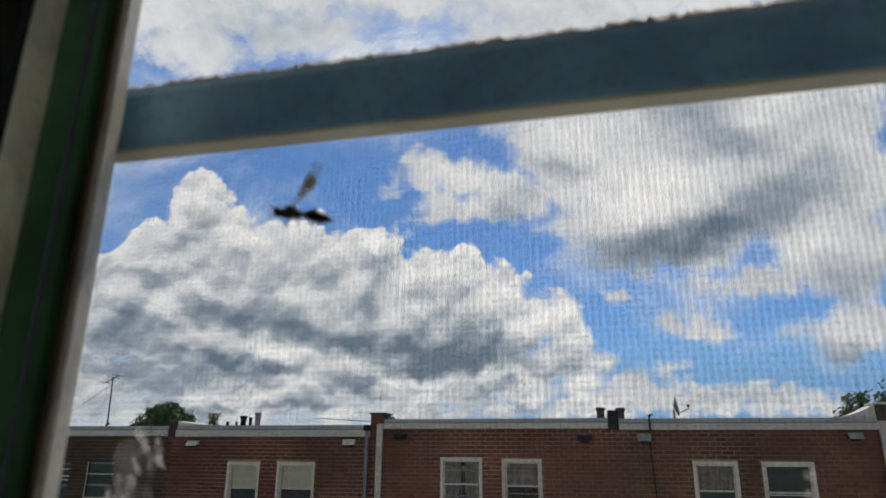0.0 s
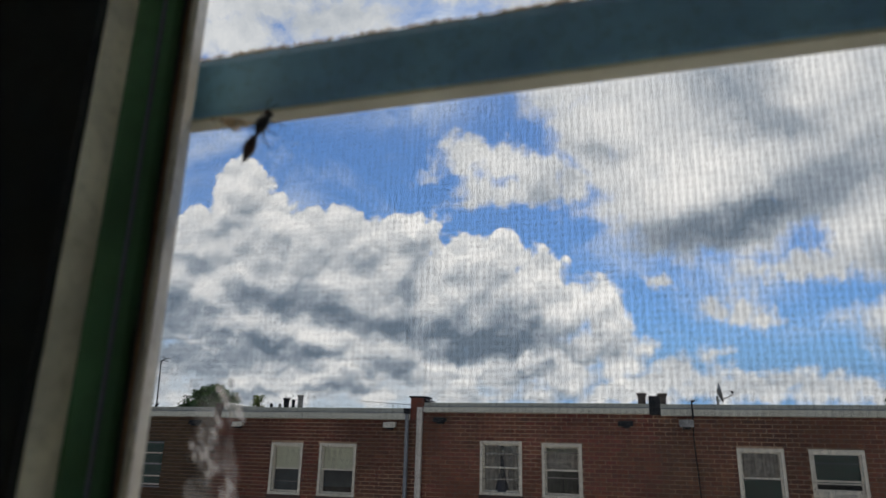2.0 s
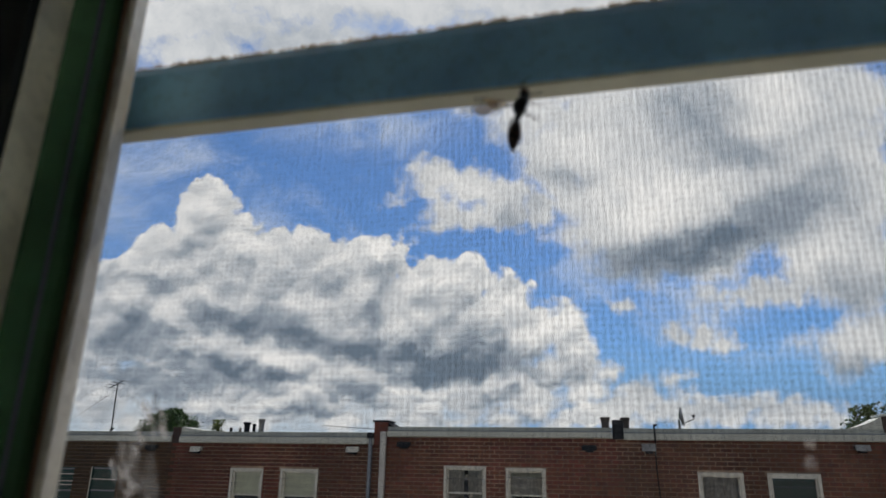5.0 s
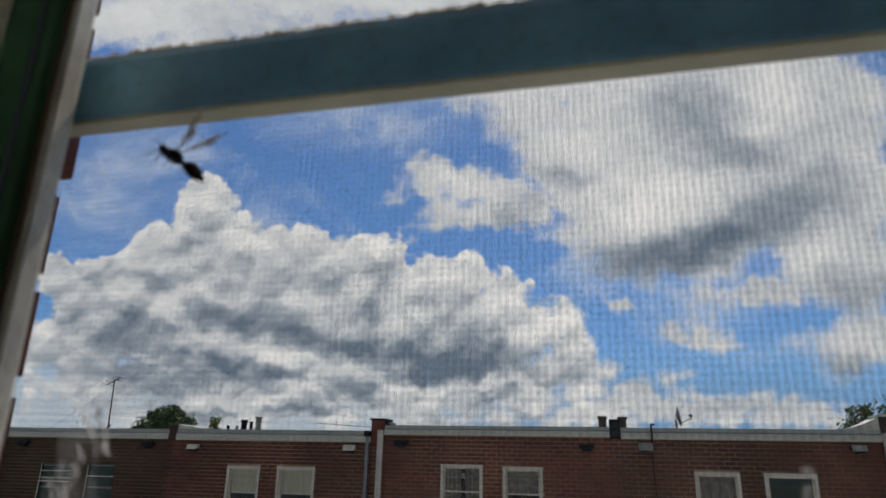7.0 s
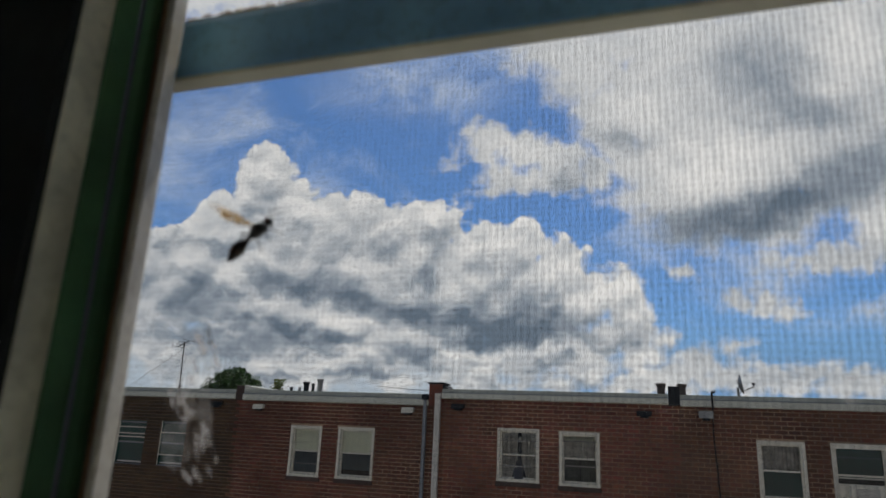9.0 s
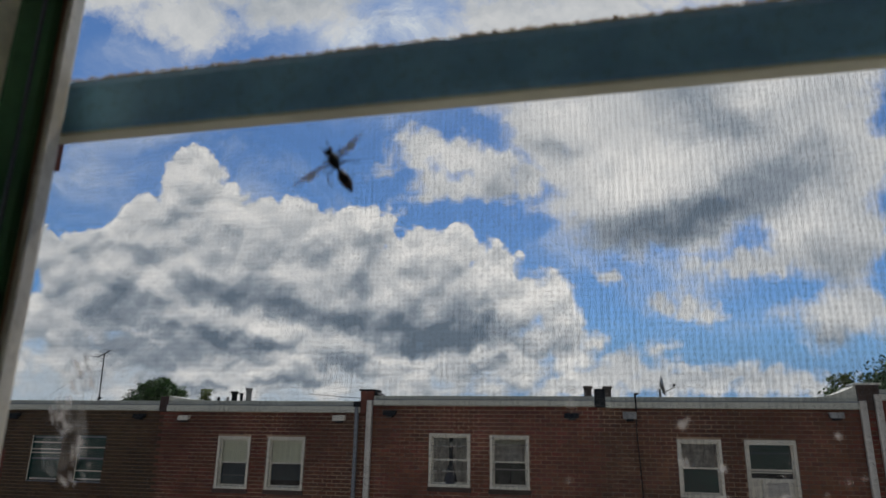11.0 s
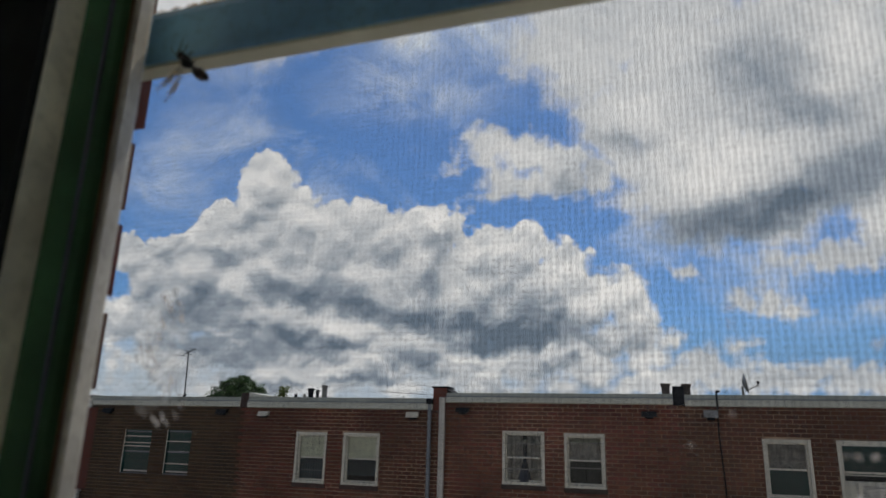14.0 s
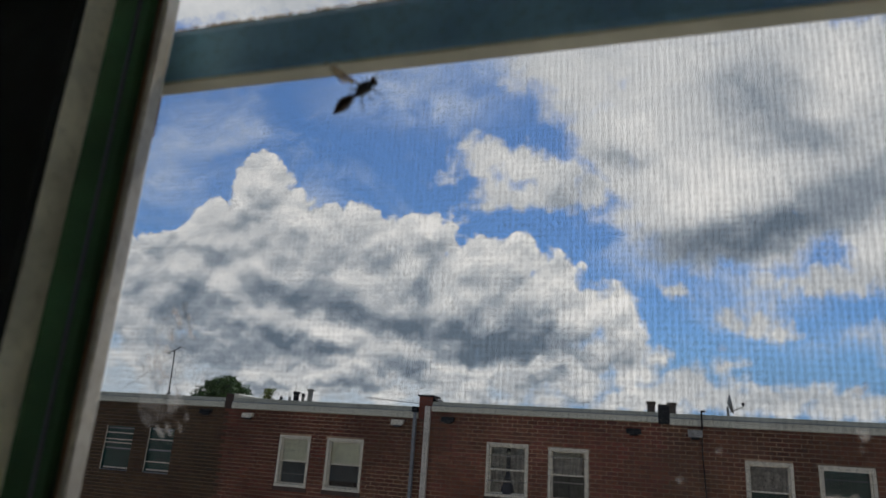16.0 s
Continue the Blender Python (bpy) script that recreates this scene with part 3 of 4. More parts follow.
def window(house, x0, x1, z0, z1, look_of):
    """A double-hung window set in the wall: casing, sashes, panes, and what hangs behind them."""
    w = thing("window", "", "")
    w.parent = house
    bare = look_of == "blinds"
    c = 0.022 if bare else 0.048
    y = D + 0.03 if bare else D - 0.018
    zm = z0 + (z1 - z0) * 0.5
    bm = bmesh.new()
    box(bm, x0, x0 + c, y, D + 0.1, z0, z1, 0.004), box(bm, x1 - c, x1, y, D + 0.1, z0, z1, 0.004)
    box(bm, x0 + c, x1 - c, y, D + 0.1, z1 - c * (1.6 if look_of == "air" else 1), z1, 0.004)
    part("casing", bm, TEAL if bare else TRIM, w)
    if bare:
        part("edge_strip", boxed(x0 - 0.002, x0 + 0.02, y - 0.004, y - 0.001, z0, z1), TRIM, w)
    part("sill", boxed(x0 - 0.004, x1 + 0.004, y - 0.010, D + 0.1, z0 - 0.006, z0 + (0.02 if bare else 0.042), 0.005), GREY_PIPE if bare else TRIM, w)
    if not bare:
        part("under_sill", boxed(x0 - 0.02, x1 + 0.02, D - 0.03, D - 0.001, z0 - 0.085, z0 - 0.012, 0.006), DARK_BRICK, w)
    a, b = x0 + c, x1 - c
    up, low = bmesh.new(), bmesh.new()
    s = 0.028
    for bm, za, zb, yy in ((up, zm - 0.015, z1 - c, D + 0.035), (low, z0 + 0.045, zm + 0.015, D + 0.06)):
        if not bare:
            box(bm, a, a + s, yy, yy + 0.03, za, zb), box(bm, b - s, b, yy, yy + 0.03, za, zb)
        box(bm, a + s, b - s, yy, yy + 0.03, za, za + s), box(bm, a + s, b - s, yy, yy + 0.03, zb - s, zb)
    part("upper_sash", up, GREY_PIPE if bare else TRIM, w)
    part("lower_sash", low, WHITE_PIPE if bare else TRIM, w)
    for za, zb, yy in ((zm, z1 - c - s, D + 0.049), (z0 + 0.07, zm, D + 0.074)):
        sheet("pane", a + s, b - s, yy, za, zb, PANE, w)
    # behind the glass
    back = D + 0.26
    # near-black board stands in for the unlit depth of the room
    part("room_dark_board", boxed(x0 - 0.02, x1 + 0.02, back, back + 0.02, z0 - 0.02, z1 + 0.02), UNLIT_ROOM, w)

    def hang(name, za, zb, material, y, xa=a, xb=b, folds=0.0, label=""):
        if not folds:
            return part(name, boxed(xa, xb, y, y + 0.004, za, zb), material, w, label)
        bm = bmesh.new()
        n = 40
        cols = [[bm.verts.new((xa + (xb - xa) * i / n, y + folds * math.sin(i * 1.7) * (0.6 + 0.4 * math.sin(i * 0.6)), z)) for z in (za, zb)] for i in range(n + 1)]
        for l, r in zip(cols, cols[1:]):
            bm.faces.new((l[0], r[0], r[1], l[1]))
        bmesh.ops.solidify(bm, geom=list(bm.faces), thickness=0.003)
        return part(name, bm, material, w, label)

    if look_of in ("shade", "shade_low"):
        hang("roller_shade", zm, z1 - c, SHADE, D + 0.082, label="pale cream roller shade half drawn")
        # slate blue sheet carries the reflection of the lower pane in its colour
        hang("curtain", z0 + (0.16 if look_of == "shade_low" else 0.04), zm, SLATE, D + 0.1, folds=0.004, label="slate blue sheet added for the blue of reflecting glass")
        if look_of == "shade":
            part("screen_bar", boxed(a + s, b - s, D + 0.03, D + 0.045, zm - 0.24, zm - 0.225), GREY_PIPE, w)
    elif look_of == "lace":
        hang("curtain", z0 + 0.05, z1 - c, LACE, D + 0.105, a, a + (b - a) * 0.45, 0.012, "grey net curtain drawn aside")
        hang("curtain", z0 + 0.05, z1 - c, LACE, D + 0.105, a + (b - a) * 0.56, b, 0.012, "grey net curtain drawn aside")
        bm = tube(bmesh.new(), ((a + b) / 2, D + 0.19, z0 + 0.03), ((a + b) / 2, D + 0.19, zm + 0.28), 0.16, 0.02, 14)
        part("gathered_drape", bm, CURTAIN, w, "dark drape gathered to a point")
        bm = tube(bmesh.new(), ((a + b) / 2 + 0.02, D + 0.09, zm + 0.25), ((a + b) / 2 + 0.02, D + 0.09, zm + 0.30), 0.045, 0.025, 12)
        part("drape_knot", bm, TRIM, w, "white knot over the drape")
        for dz in (0.22, -0.2):
            part("storm_bar", boxed(a, b, D + 0.02, D + 0.034, zm + dz, zm + dz + 0.018), ZINC, w)
    elif look_of == "net":
        hang("curtain", zm, z1 - c - 0.12, LACE, D + 0.11, folds=0.01)
        hang("valance", z1 - c - 0.13, z1 - c, SHADE, D + 0.10, folds=0.006)
        hang("curtain", z0 + 0.05, zm, MOSS, D + 0.11, a, (a + b) / 2 - 0.012, 0.01, "grey-green curtain")
        hang("curtain", z0 + 0.05, zm, MOSS, D + 0.11, (a + b) / 2 + 0.012, b, 0.01, "grey-green curtain")
        for dz in (0.27, -0.13):
            part("storm_bar", boxed(a, b, D + 0.02, D + 0.034, zm + dz, zm + dz + 0.018), ZINC, w)
    elif look_of == "dim":
        hang("curtain", zm, z1 - c, LACE, D + 0.11, folds=0.02)
        hang("blind", z0 + 0.05, zm, TEAL, D + 0.085)
    elif look_of == "blinds":
        hang("blind", z0 + 0.05, z1 - c, TEAL, D + 0.085, label="dark teal window shade")
        for dz in (0.3, 0.17, 0.1) if x0 < -10.5 else (0.2, -0.24):
            part("storm_bar", boxed(a, b, D + 0.02, D + 0.034, zm + dz, zm + dz + 0.020), TRIM, w)
    elif look_of == "air":
        hang("blind", zm - 0.05, z1 - c, TEAL, D + 0.085)
        part("screen_bar", boxed(a + s, b - s, D + 0.03, D + 0.044, zm - 0.045, zm - 0.028), TRIM, w)
        part("screen_bar", boxed(a + s, b - s, D + 0.052, D + 0.058, z1 - c - 0.16, z1 - c - 0.145), SLATE, w)
        part("filler_panel", boxed(a, b, D + 0.015, D + 0.034, z0 + 0.045, zm - 0.12, 0.003), TRIM, w)
    return w


def coping(house, x0, x1, zb, zt):
    """White sheet-metal edge of the roof: a lower fascia and a set-back upper band with seams."""
    mid = zb + (zt - zb) * 0.6
    part("fascia", prism([(D - 0.075, zb), (D - 0.06, zb - 0.012), (D + 0.05, zb - 0.012), (D + 0.05, mid), (D - 0.07, mid)], x0, x1), COPING, house, "white painted metal roof fascia")
    part("drip_edge", prism([(D - 0.081, mid - 0.012), (D - 0.07, mid - 0.012), (D - 0.07, mid + 0.004), (D - 0.078, mid + 0.004)], x0, x1), GREY_PIPE, house)
    part("gravel_stop", prism([(D - 0.045, mid), (D + 0.05, mid), (D + 0.3, zt - 0.02), (D + 0.05, zt + 0.004), (D - 0.03, zt)], x0, x1), COPING_TOP, house)
    x = x0 + 1.55
    while x < x1 - 0.3:
        part("seam", boxed(x, x + 0.035, D - 0.081, D - 0.074, zb + 0.008, mid - 0.01, 0.001), COPING, house)
        x += 1.9


def row_house(x0, x1, zb, zt, windows, singles, c0, c1, material, mortar, tone):
    """One house of the row: brick wall, roof, roof edge and windows."""
    h = thing("row_house", f"{tone} brick row house with flat roof and white roof edge", "house", group="row of brick houses")
    holes = [(a, b, c + E, d + E) for a, b, c, d, _ in windows]
    wall = core(h, x0, x1, zb + E, holes, mortar)
    lay(wall, x0, x1, zb + E - 0.004, holes, singles, material)
    for a, b, c, d, kind_of in windows:
        window(h, a, b, c + E, d + E, kind_of)
    part("side_wall", boxed(x0, x0 + 0.12, D + 0.25, D + DEPTH, 0, zb + E), MORTAR, h)
    part("side_wall", boxed(x1 - 0.12, x1, D + 0.25, D + DEPTH, 0, zb + E), MORTAR, h)
    part("rear_wall", boxed(x0 + 0.12, x1 - 0.12, D + DEPTH - 0.2, D + DEPTH, 0, zb + E), MORTAR, h)
    part("roof", boxed(x0, x1, D + 0.055, D + DEPTH, zb + E, zb + E + 0.05), ROOF, h, "flat grey felt roof")
    coping(h, c0, c1, zb + E, zt + E)
    return h


house_a = row_house(-12.33, -8.2805, 0.50, 0.68, [(-11.24, -10.51, -0.90, -0.01, "blinds"), (-10.14, -9.50, -0.885, 0.01, "blinds")], 300, -12.24, -8.375, OLD_BRICK, OLD_MORTAR, "brown")
house_b = row_house(-8.28, -4.1105, 0.49, 0.685, [(-7.05, -6.38, -0.895, 0.03, "shade"), (-6.03, -5.285, -0.89, 0.035, "shade_low")], 300, -8.19, -4.24, BROWN_BRICK, MORTAR, "red-brown")
house_c = row_house(-4.11, 0.0295, 0.625, 0.785, [(-2.94, -2.20, -0.745, 0.14, "lace"), (-1.86, -1.185, -0.755, 0.12, "net")], 300, -3.98, -0.065, BRICK, MORTAR, "dark red")
house_d = row_house(0.03, 4.1295, 0.60, 0.775, [(1.22, 1.90, -0.785, 0.105, "dim"), (2.245, 3.005, -0.81, 0.11, "air")], 300, 0.12, 3.97, BROWN_BRICK, MORTAR, "red-brown")
house_e = row_house(4.13, 8.2, 0.74, 0.90, [], 200, 4.29, 8.2, BRICK, MORTAR, "dark red")
house_z = row_house(-16.4, -12.3305, 0.50, 0.69, [], 120, -16.4, -12.42, OLD_BRICK, OLD_MORTAR, "brown")


def party_wall(x0, x1, zt, material, cap=None, low=0.47):
    """The end of the wall between two houses, standing up over the roofs."""
    p = thing("party_wall", "dark brick party wall end rising over the roof edge", "wall", kind="structure")
    bm = boxed(x0 + 0.002, x1 - 0.002, D - 0.045, D + 0.3, low + E, zt + E, 0.008)
    box(bm, x0 + 0.002, x1 - 0.002, D + 0.3, D + DEPTH, 0.56 + E, zt + E - 0.12)
    part("masonry", bm, material, p)
    if cap:
        part("cap", boxed(x0 - 0.03, x1 + 0.03, D - 0.06, D + 0.34, zt + E, zt + E + 0.03, 0.006), cap, p)
    return p


party_wall(-12.42, -12.24, 0.70, DARK_BRICK)
party_wall(-8.375, -8.19, 0.76, DARK_BRICK)
party_wall(-4.24, -3.98, 0.87, BRICK, BLACK)
party_wall(-0.065, 0.12, 0.91, BLACK, None, 0.60)
party_wall(3.97, 4.29, 0.97, DARK_BRICK, COPING, 0.58)


def flashing(x0, x1, z0, z1, material, label):
    """Sheet that runs down from a party wall to the roof edge in a hollow curve."""
    pts = []
    for i in range(9):
        k = i / 8
        pts.append((x0 + (x1 - x0) * k, z0 + (z1 - z0) * (k * k if z1 > z0 else 1 - (1 - k) ** 2)))
    low = min(z0, z1) - 0.03
    bm = bmesh.new()
    front = [bm.verts.new((x, D - 0.03, z + E)) for x, z in pts] + [bm.verts.new((x1, D - 0.03, low + E)), bm.verts.new((x0, D - 0.03, low + E))]
    rear = [bm.verts.new((v.co.x, D + 0.5, v.co.z)) for v in front]
    n = len(front)
    bm.faces.new(front), bm.faces.new(rear[::-1])
    for i in range(n):
        bm.faces.new((front[i], rear[i], rear[(i + 1) % n], front[(i + 1) % n]))
    tagged(part("flashing", bm, material), label, "flashing")


flashing(-8.19, -7.27, 0.775, 0.688, COPING, "white metal flashing sloping from the party wall")
flashing(3.30, 3.965, 0.775, 0.965, COPING, "white metal flashing curving up to the party wall")
flashing(-3.98, -3.82, 0.86, 0.785, BLACK, "black tarred flashing beside the party wall")


def downpipe(x, w, zt, material, label, head=False):
    p = thing("downpipe", label, "drainpipe")
    part("pipe", boxed(x - w / 2, x + w / 2, D - 0.10, D - 0.03, 0.1, zt + E, 0.012), material, p)
    for z in (E - 1.3, E - 3.2):
        part("strap", boxed(x - w / 2 - 0.02, x + w / 2 + 0.02, D - 0.105, D - 0.02, z, z + 0.03, 0.002), material, p)
    if head:
        part("rain_head", boxed(x - w * 0.9, x + w * 0.9, D - 0.13, D - 0.02, zt + E - 0.02, zt + E + 0.08, 0.01), BLACK, p, "black rain head")


downpipe(-4.29, 0.06, 0.60, GREY_PIPE, "grey square metal downpipe on brick wall", True)
downpipe(-4.05, 0.105, 0.70, WHITE_PIPE, "white painted downpipe beside the party wall")
downpipe(4.02, 0.10, 0.72, WHITE_PIPE, "white painted downpipe at the end of the roof edge")
downpipe(4.24, 0.10, 0.82, WHITE_PIPE, "white painted downpipe at the next house")
downpipe(-12.22, 0.10, 0.62, WHITE_PIPE, "white painted downpipe at the far party wall")


def wall_lamp(x, z, w, h, material, label, hood=None):
    p = thing("wall_lamp", label, "lamp", group="lamps under the roof edge")
    part("housing", boxed(x - w / 2, x + w / 2, D - 0.10, D - 0.016, z + E - h * 0.1, z + E + h / 2, 0.012), material, p)
    part("hood", prism([(D - 0.14, z + E - h * 0.25), (D - 0.10, z + E + h * 0.5), (D - 0.02, z + E + h * 0.55), (D - 0.02, z + E + h * 0.4), (D - 0.10, z + E + h * 0.3)], x - w * 0.55, x + w * 0.55), hood or material, p)
    part("lens", boxed(x - w * 0.3, x + w * 0.3, D - 0.12, D - 0.02, z + E - h / 2, z + E - h * 0.1, 0.01), BLACK, p)


wall_lamp(-7.79, 0.34, 0.20, 0.12, TRIM, "white flood lamp on brick wall under the roof edge")
wall_lamp(-4.62, 0.365, 0.21, 0.13, TRIM, "white flood lamp on brick wall under the roof edge")
for x, z in ((-8.78, 0.37), (-3.66, 0.465), (-0.45, 0.44), (-11.7, 0.36)):
    wall_lamp(x, z, 0.22, 0.11, BLACK, "black wall lamp on brick wall under the roof edge")
wall_lamp(0.50, 0.45, 0.20, 0.15, BLACK, "black lamp box with pale hood on brick wall", ZINC)
wall_lamp(3.62, 0.48, 0.19, 0.12, BLACK, "black lamp box with pale hood on brick wall", ZINC)


def cable():
    p = thing("cable_drop", "thin black cable hanging down the brick wall from a roof mast", "cable")
    bm = tube(bmesh.new(), (0.61, D - 0.09, 0.55 + E), (0.605, D - 0.09, 0.82 + E), 0.014)
    part("mast", bm, BLACK, p)
    part("mast_cap", tube(bmesh.new(), (0.60, D - 0.10, 0.815 + E), (0.66, D - 0.12, 0.83 + E), 0.025, 0.01), BLACK, p)
    bm = bmesh.new()
    pts = [(0.61, 0.55), (0.60, 0.2), (0.63, -0.39), (0.66, -1.2), (0.64, -3.0)]
    for (xa, za), (xb, zb) in zip(pts, pts[1:]):
        tube(bm, (xa, D - 0.025, za + E), (xb, D - 0.025, zb + E), 0.009, sides=6)
    part("wire", bm, BLACK, p)


cable()


def air_conditioner():
    p = thing("air_conditioner", "white window air conditioner set in the lower sash", "air conditioner")
    x0, x1, z0, z1 = 2.44, 2.815, E - 0.755, E - 0.495
    part("case", boxed(x0, x1, D - 0.22, D + 0.3, z0, z1, 0.02), TRIM, p)
    part("grille_back", boxed(x0 + 0.035, x1 - 0.03, D - 0.224, D - 0.2205, z0 + 0.03, z1 - 0.03), RUST, p)
    for i in range(10):
        z = z0 + 0.042 + i * (z1 - z0 - 0.084) / 9
        part("grille_slat", boxed(x0 + 0.036, x1 - 0.031, D - 0.232, D - 0.2245, z - 0.0075, z + 0.0075), WHITE_PIPE, p)
    part("front_frame", boxed(x0 - 0.012, x1 + 0.012, D - 0.215, D - 0.20, z0 - 0.01, z1 + 0.012, 0.004), TRIM, p)


air_conditioner()

# ---- on the roofs ----


def roof_vent(x, y, z0, z1, r, material, label, cap=1.5):
    p = thing("roof_vent", label, "vent pipe", group="vent pipes on the roofs")
    part("pipe", tube(bmesh.new(), (x, y, z0 + E), (x, y, z1 + E - 0.05), r, sides=14), material, p, smooth=False)
    if cap:
        bm = tube(bmesh.new(), (x, y, z1 + E - 0.07), (x, y, z1 + E - 0.02), r * 1.0, r * cap, 14)
        tube(bm, (x, y, z1 + E - 0.02), (x, y, z1 + E), r * cap, r * cap * 0.9, 14)
        part("cowl", bm, material, p)


V = 13.0 / 12.0
ROOF_Z = 0.52
roof_vent(-7.14 * V, 13.0, ROOF_Z, 0.80 * V, 0.03, BLACK, "small black vent pipe on flat roof", 0)
roof_vent(-6.95 * V, 13.0, ROOF_Z, 0.80 * V, 0.03, ZINC, "short grey vent pipe on flat roof", 0)
roof_vent(-6.81 * V, 13.0, ROOF_Z, 0.86 * V, 0.055, BLACK, "black vent pipe with wide cowl on flat roof", 1.5)
roof_vent(-6.66 * V, 13.0, ROOF_Z, 0.83 * V, 0.03, BLACK, "small black vent pipe on flat roof", 1.3)
roof_vent(-6.51 * V, 13.0, ROOF_Z, 0.92 * V, 0.055, ZINC, "grey metal vent pipe with cowl on flat roof", 1.4)
roof_vent(-0.17 * V, 13.0, ROOF_Z, 0.955 * V, 0.07, RUST, "grey metal vent pipe with wide cowl on flat roof", 1.35)
roof_vent(0.155 * V, 13.0, ROOF_Z, 0.95 * V, 0.07, RUST, "grey metal vent pipe with wide cowl on flat roof", 1.35)


def dish():
    k = 12.6 / 12.0
    p = thing("satellite_dish", "grey satellite dish on a short mast at the roof edge", "satellite dish", (1.02 * k, 12.6, 0.96 * k + E))
    bm = bmesh.new()
    rings = []
    for i in range(7):
        r = 0.17 * i / 6
        rings.append([bm.verts.new((0.05 * (r / 0.17) ** 2, r * math.cos(a) * 0.95, r * math.sin(a))) for a in (j * math.tau / 24 for j in range(24))])
    for lo, hi in zip(rings[1:], rings[2:]):
        for j in range(24):
            bm.faces.new((lo[j], lo[(j + 1) % 24], hi[(j + 1) % 24], hi[j]))
    bm.faces.new(rings[1])
    bmesh.ops.delete(bm, geom=rings[0], context="VERTS")
    bmesh.ops.solidify(bm, geom=list(bm.faces), thickness=0.008)
    bmesh.ops.rotate(bm, verts=bm.verts, cent=(0, 0, 0), matrix=Euler((0, radians(-9), radians(-2))).to_matrix())
    part("reflector", bm, ZINC, p, "grey dish")
    part("arm", tube(bmesh.new(), (0.02, -0.02, -0.13), (0.24, -0.06, -0.03), 0.009), ZINC, p)
    part("receiver", tube(bmesh.new(), (0.245, -0.06, 0.02), (0.21, -0.055, 0.0), 0.022, 0.03), BLACK, p)
    part("mast", tube(bmesh.new(), (0.0, 0.02, -0.32), (-0.01, 0.02, -0.05), 0.02), ZINC, p)


dish()


def antenna():
    k = 16.0 / 12.0
    p = thing("roof_antenna", "thin rusty television mast with a short crossbar on flat roof", "antenna", (-9.80 * k, 16.0, E))
    part("mast", tube(bmesh.new(), (0, 0, 0.5), (-0.06, 0, 1.62 * k), 0.020, 0.015), BLACK, p)
    part("boom", tube(bmesh.new(), (-0.28, 0, 1.54 * k), (0.12, 0, 1.68 * k), 0.013), BLACK, p)
    for i in range(4):
        f = i / 3
        part("element", tube(bmesh.new(), (-0.26 + 0.36 * f, -0.25, 1.545 * k + 0.175 * f), (-0.26 + 0.36 * f, 0.25, 1.545 * k + 0.175 * f), 0.008, sides=6), BLACK, p)
    part("bracket", tube(bmesh.new(), (-0.05, 0, 0.93), (0.04, 0, 0.98), 0.03), BLACK, p)
    bm = bmesh.new()
    tube(bm, (-0.06, 0, 1.5 * k), (-2.6, 0.3, 0.6), 0.004, sides=5)
    part("guy_wire", bm, BLACK, p)


antenna()

w = thing("overhead_wire", "thin dark wire sagging over the roofs", "wire")
bm = bmesh.new()
last = None
for i in range(13):
    f = i / 12
    at = Vector((-6.4 + 3.0 * f, 14.5, E + 0.98 - 0.12 * f - 0.03 * math.sin(f * math.pi)))
    if last is not None:
        tube(bm, last, at, 0.006, sides=5)
    last = at
part("strand", bm, BLACK, w)

# ---- trees beyond the row ----


def tree(x, y, top, low, half, material, label, seed, clumps=42, leaves=110, size=0.16):
    rng = random.Random(seed)
    p = thing("tree", label, "tree", (x, y, 0))
    bm = bmesh.new()
    tube(bm, (0, 0, 0), (0.1, 0, low * 0.75), 0.28, 0.2, 10)
    tube(bm, (0.1, 0, low * 0.75), (0.0, 0, top - 0.8), 0.2, 0.05, 8)
    part("trunk", bm, BARK, p)
    limbs, verts, faces = bmesh.new(), [], []
    mid, high = (top + low) / 2, (top - low) / 2
    for i in range(clumps):
        a, rr, v = rng.uniform(0, math.tau), math.sqrt(rng.random()), rng.uniform(-1, 1)
        wide = math.sqrt(max(0.05, 1 - v * v)) * half * (0.8 + 0.3 * rng.random())
        c = Vector((math.cos(a) * rr * wide, math.sin(a) * rr * wide, mid + v * high * 0.95))
        if i % 2 == 0:
            tube(limbs, (0, 0, max(low * 0.6, c.z - 1.6)), c, 0.06, 0.015, 5)
        spread = max(0.11, half * rng.uniform(0.06, 0.11))
        for _ in range(leaves):
            o = c + Vector([max(-1.7, min(1.7, rng.gauss(0, 1))) for _ in range(3)]) * spread
            n = Vector([rng.gauss(0, 1) for _ in range(3)]).normalized()
            t = n.orthogonal().normalized()
            b = n.cross(t)
            s = size * rng.uniform(0.6, 1.2)
            k = len(verts)
            verts += [o - t * s, o + b * s * 0.4, o + t * s, o - b * s * 0.4]
            faces.append((k, k + 1, k + 2, k + 3))
    part("limbs", limbs, BARK, p)
    mesh = bpy.data.meshes.new("crown")
    mesh.from_pydata(verts, [], faces)
    mesh.materials.append(material)
    ob = new("crown", mesh)
    ob.parent = p


tree(-8.47 * 3.0, 36.0, E + 1.07 * 3.0, E - 0.3, 1.75, LEAF, "dark green bushy tree beyond the roofs", 3, 260, 150, 0.085)
tree(-7.37 * 2.6, 31.0, E + 0.90 * 2.6, E + 0.3, 0.3, YOUNG_LEAF, "slim yellow-green treetop beyond the roofs", 5, 16, 40, 0.09)
tree(4.95 * 2.4, 29.0, E + 1.24 * 2.4, E - 0.8, 3.5, LEAF, "broad green tree beyond the roofs", 8, 420, 170, 0.09)
tree(3.83 * 2.4, 29.5, E + 1.17 * 2.4, E + 0.4, 0.6, YOUNG_LEAF, "lighter green treetop beside the larger tree", 11, 60, 90, 0.07)

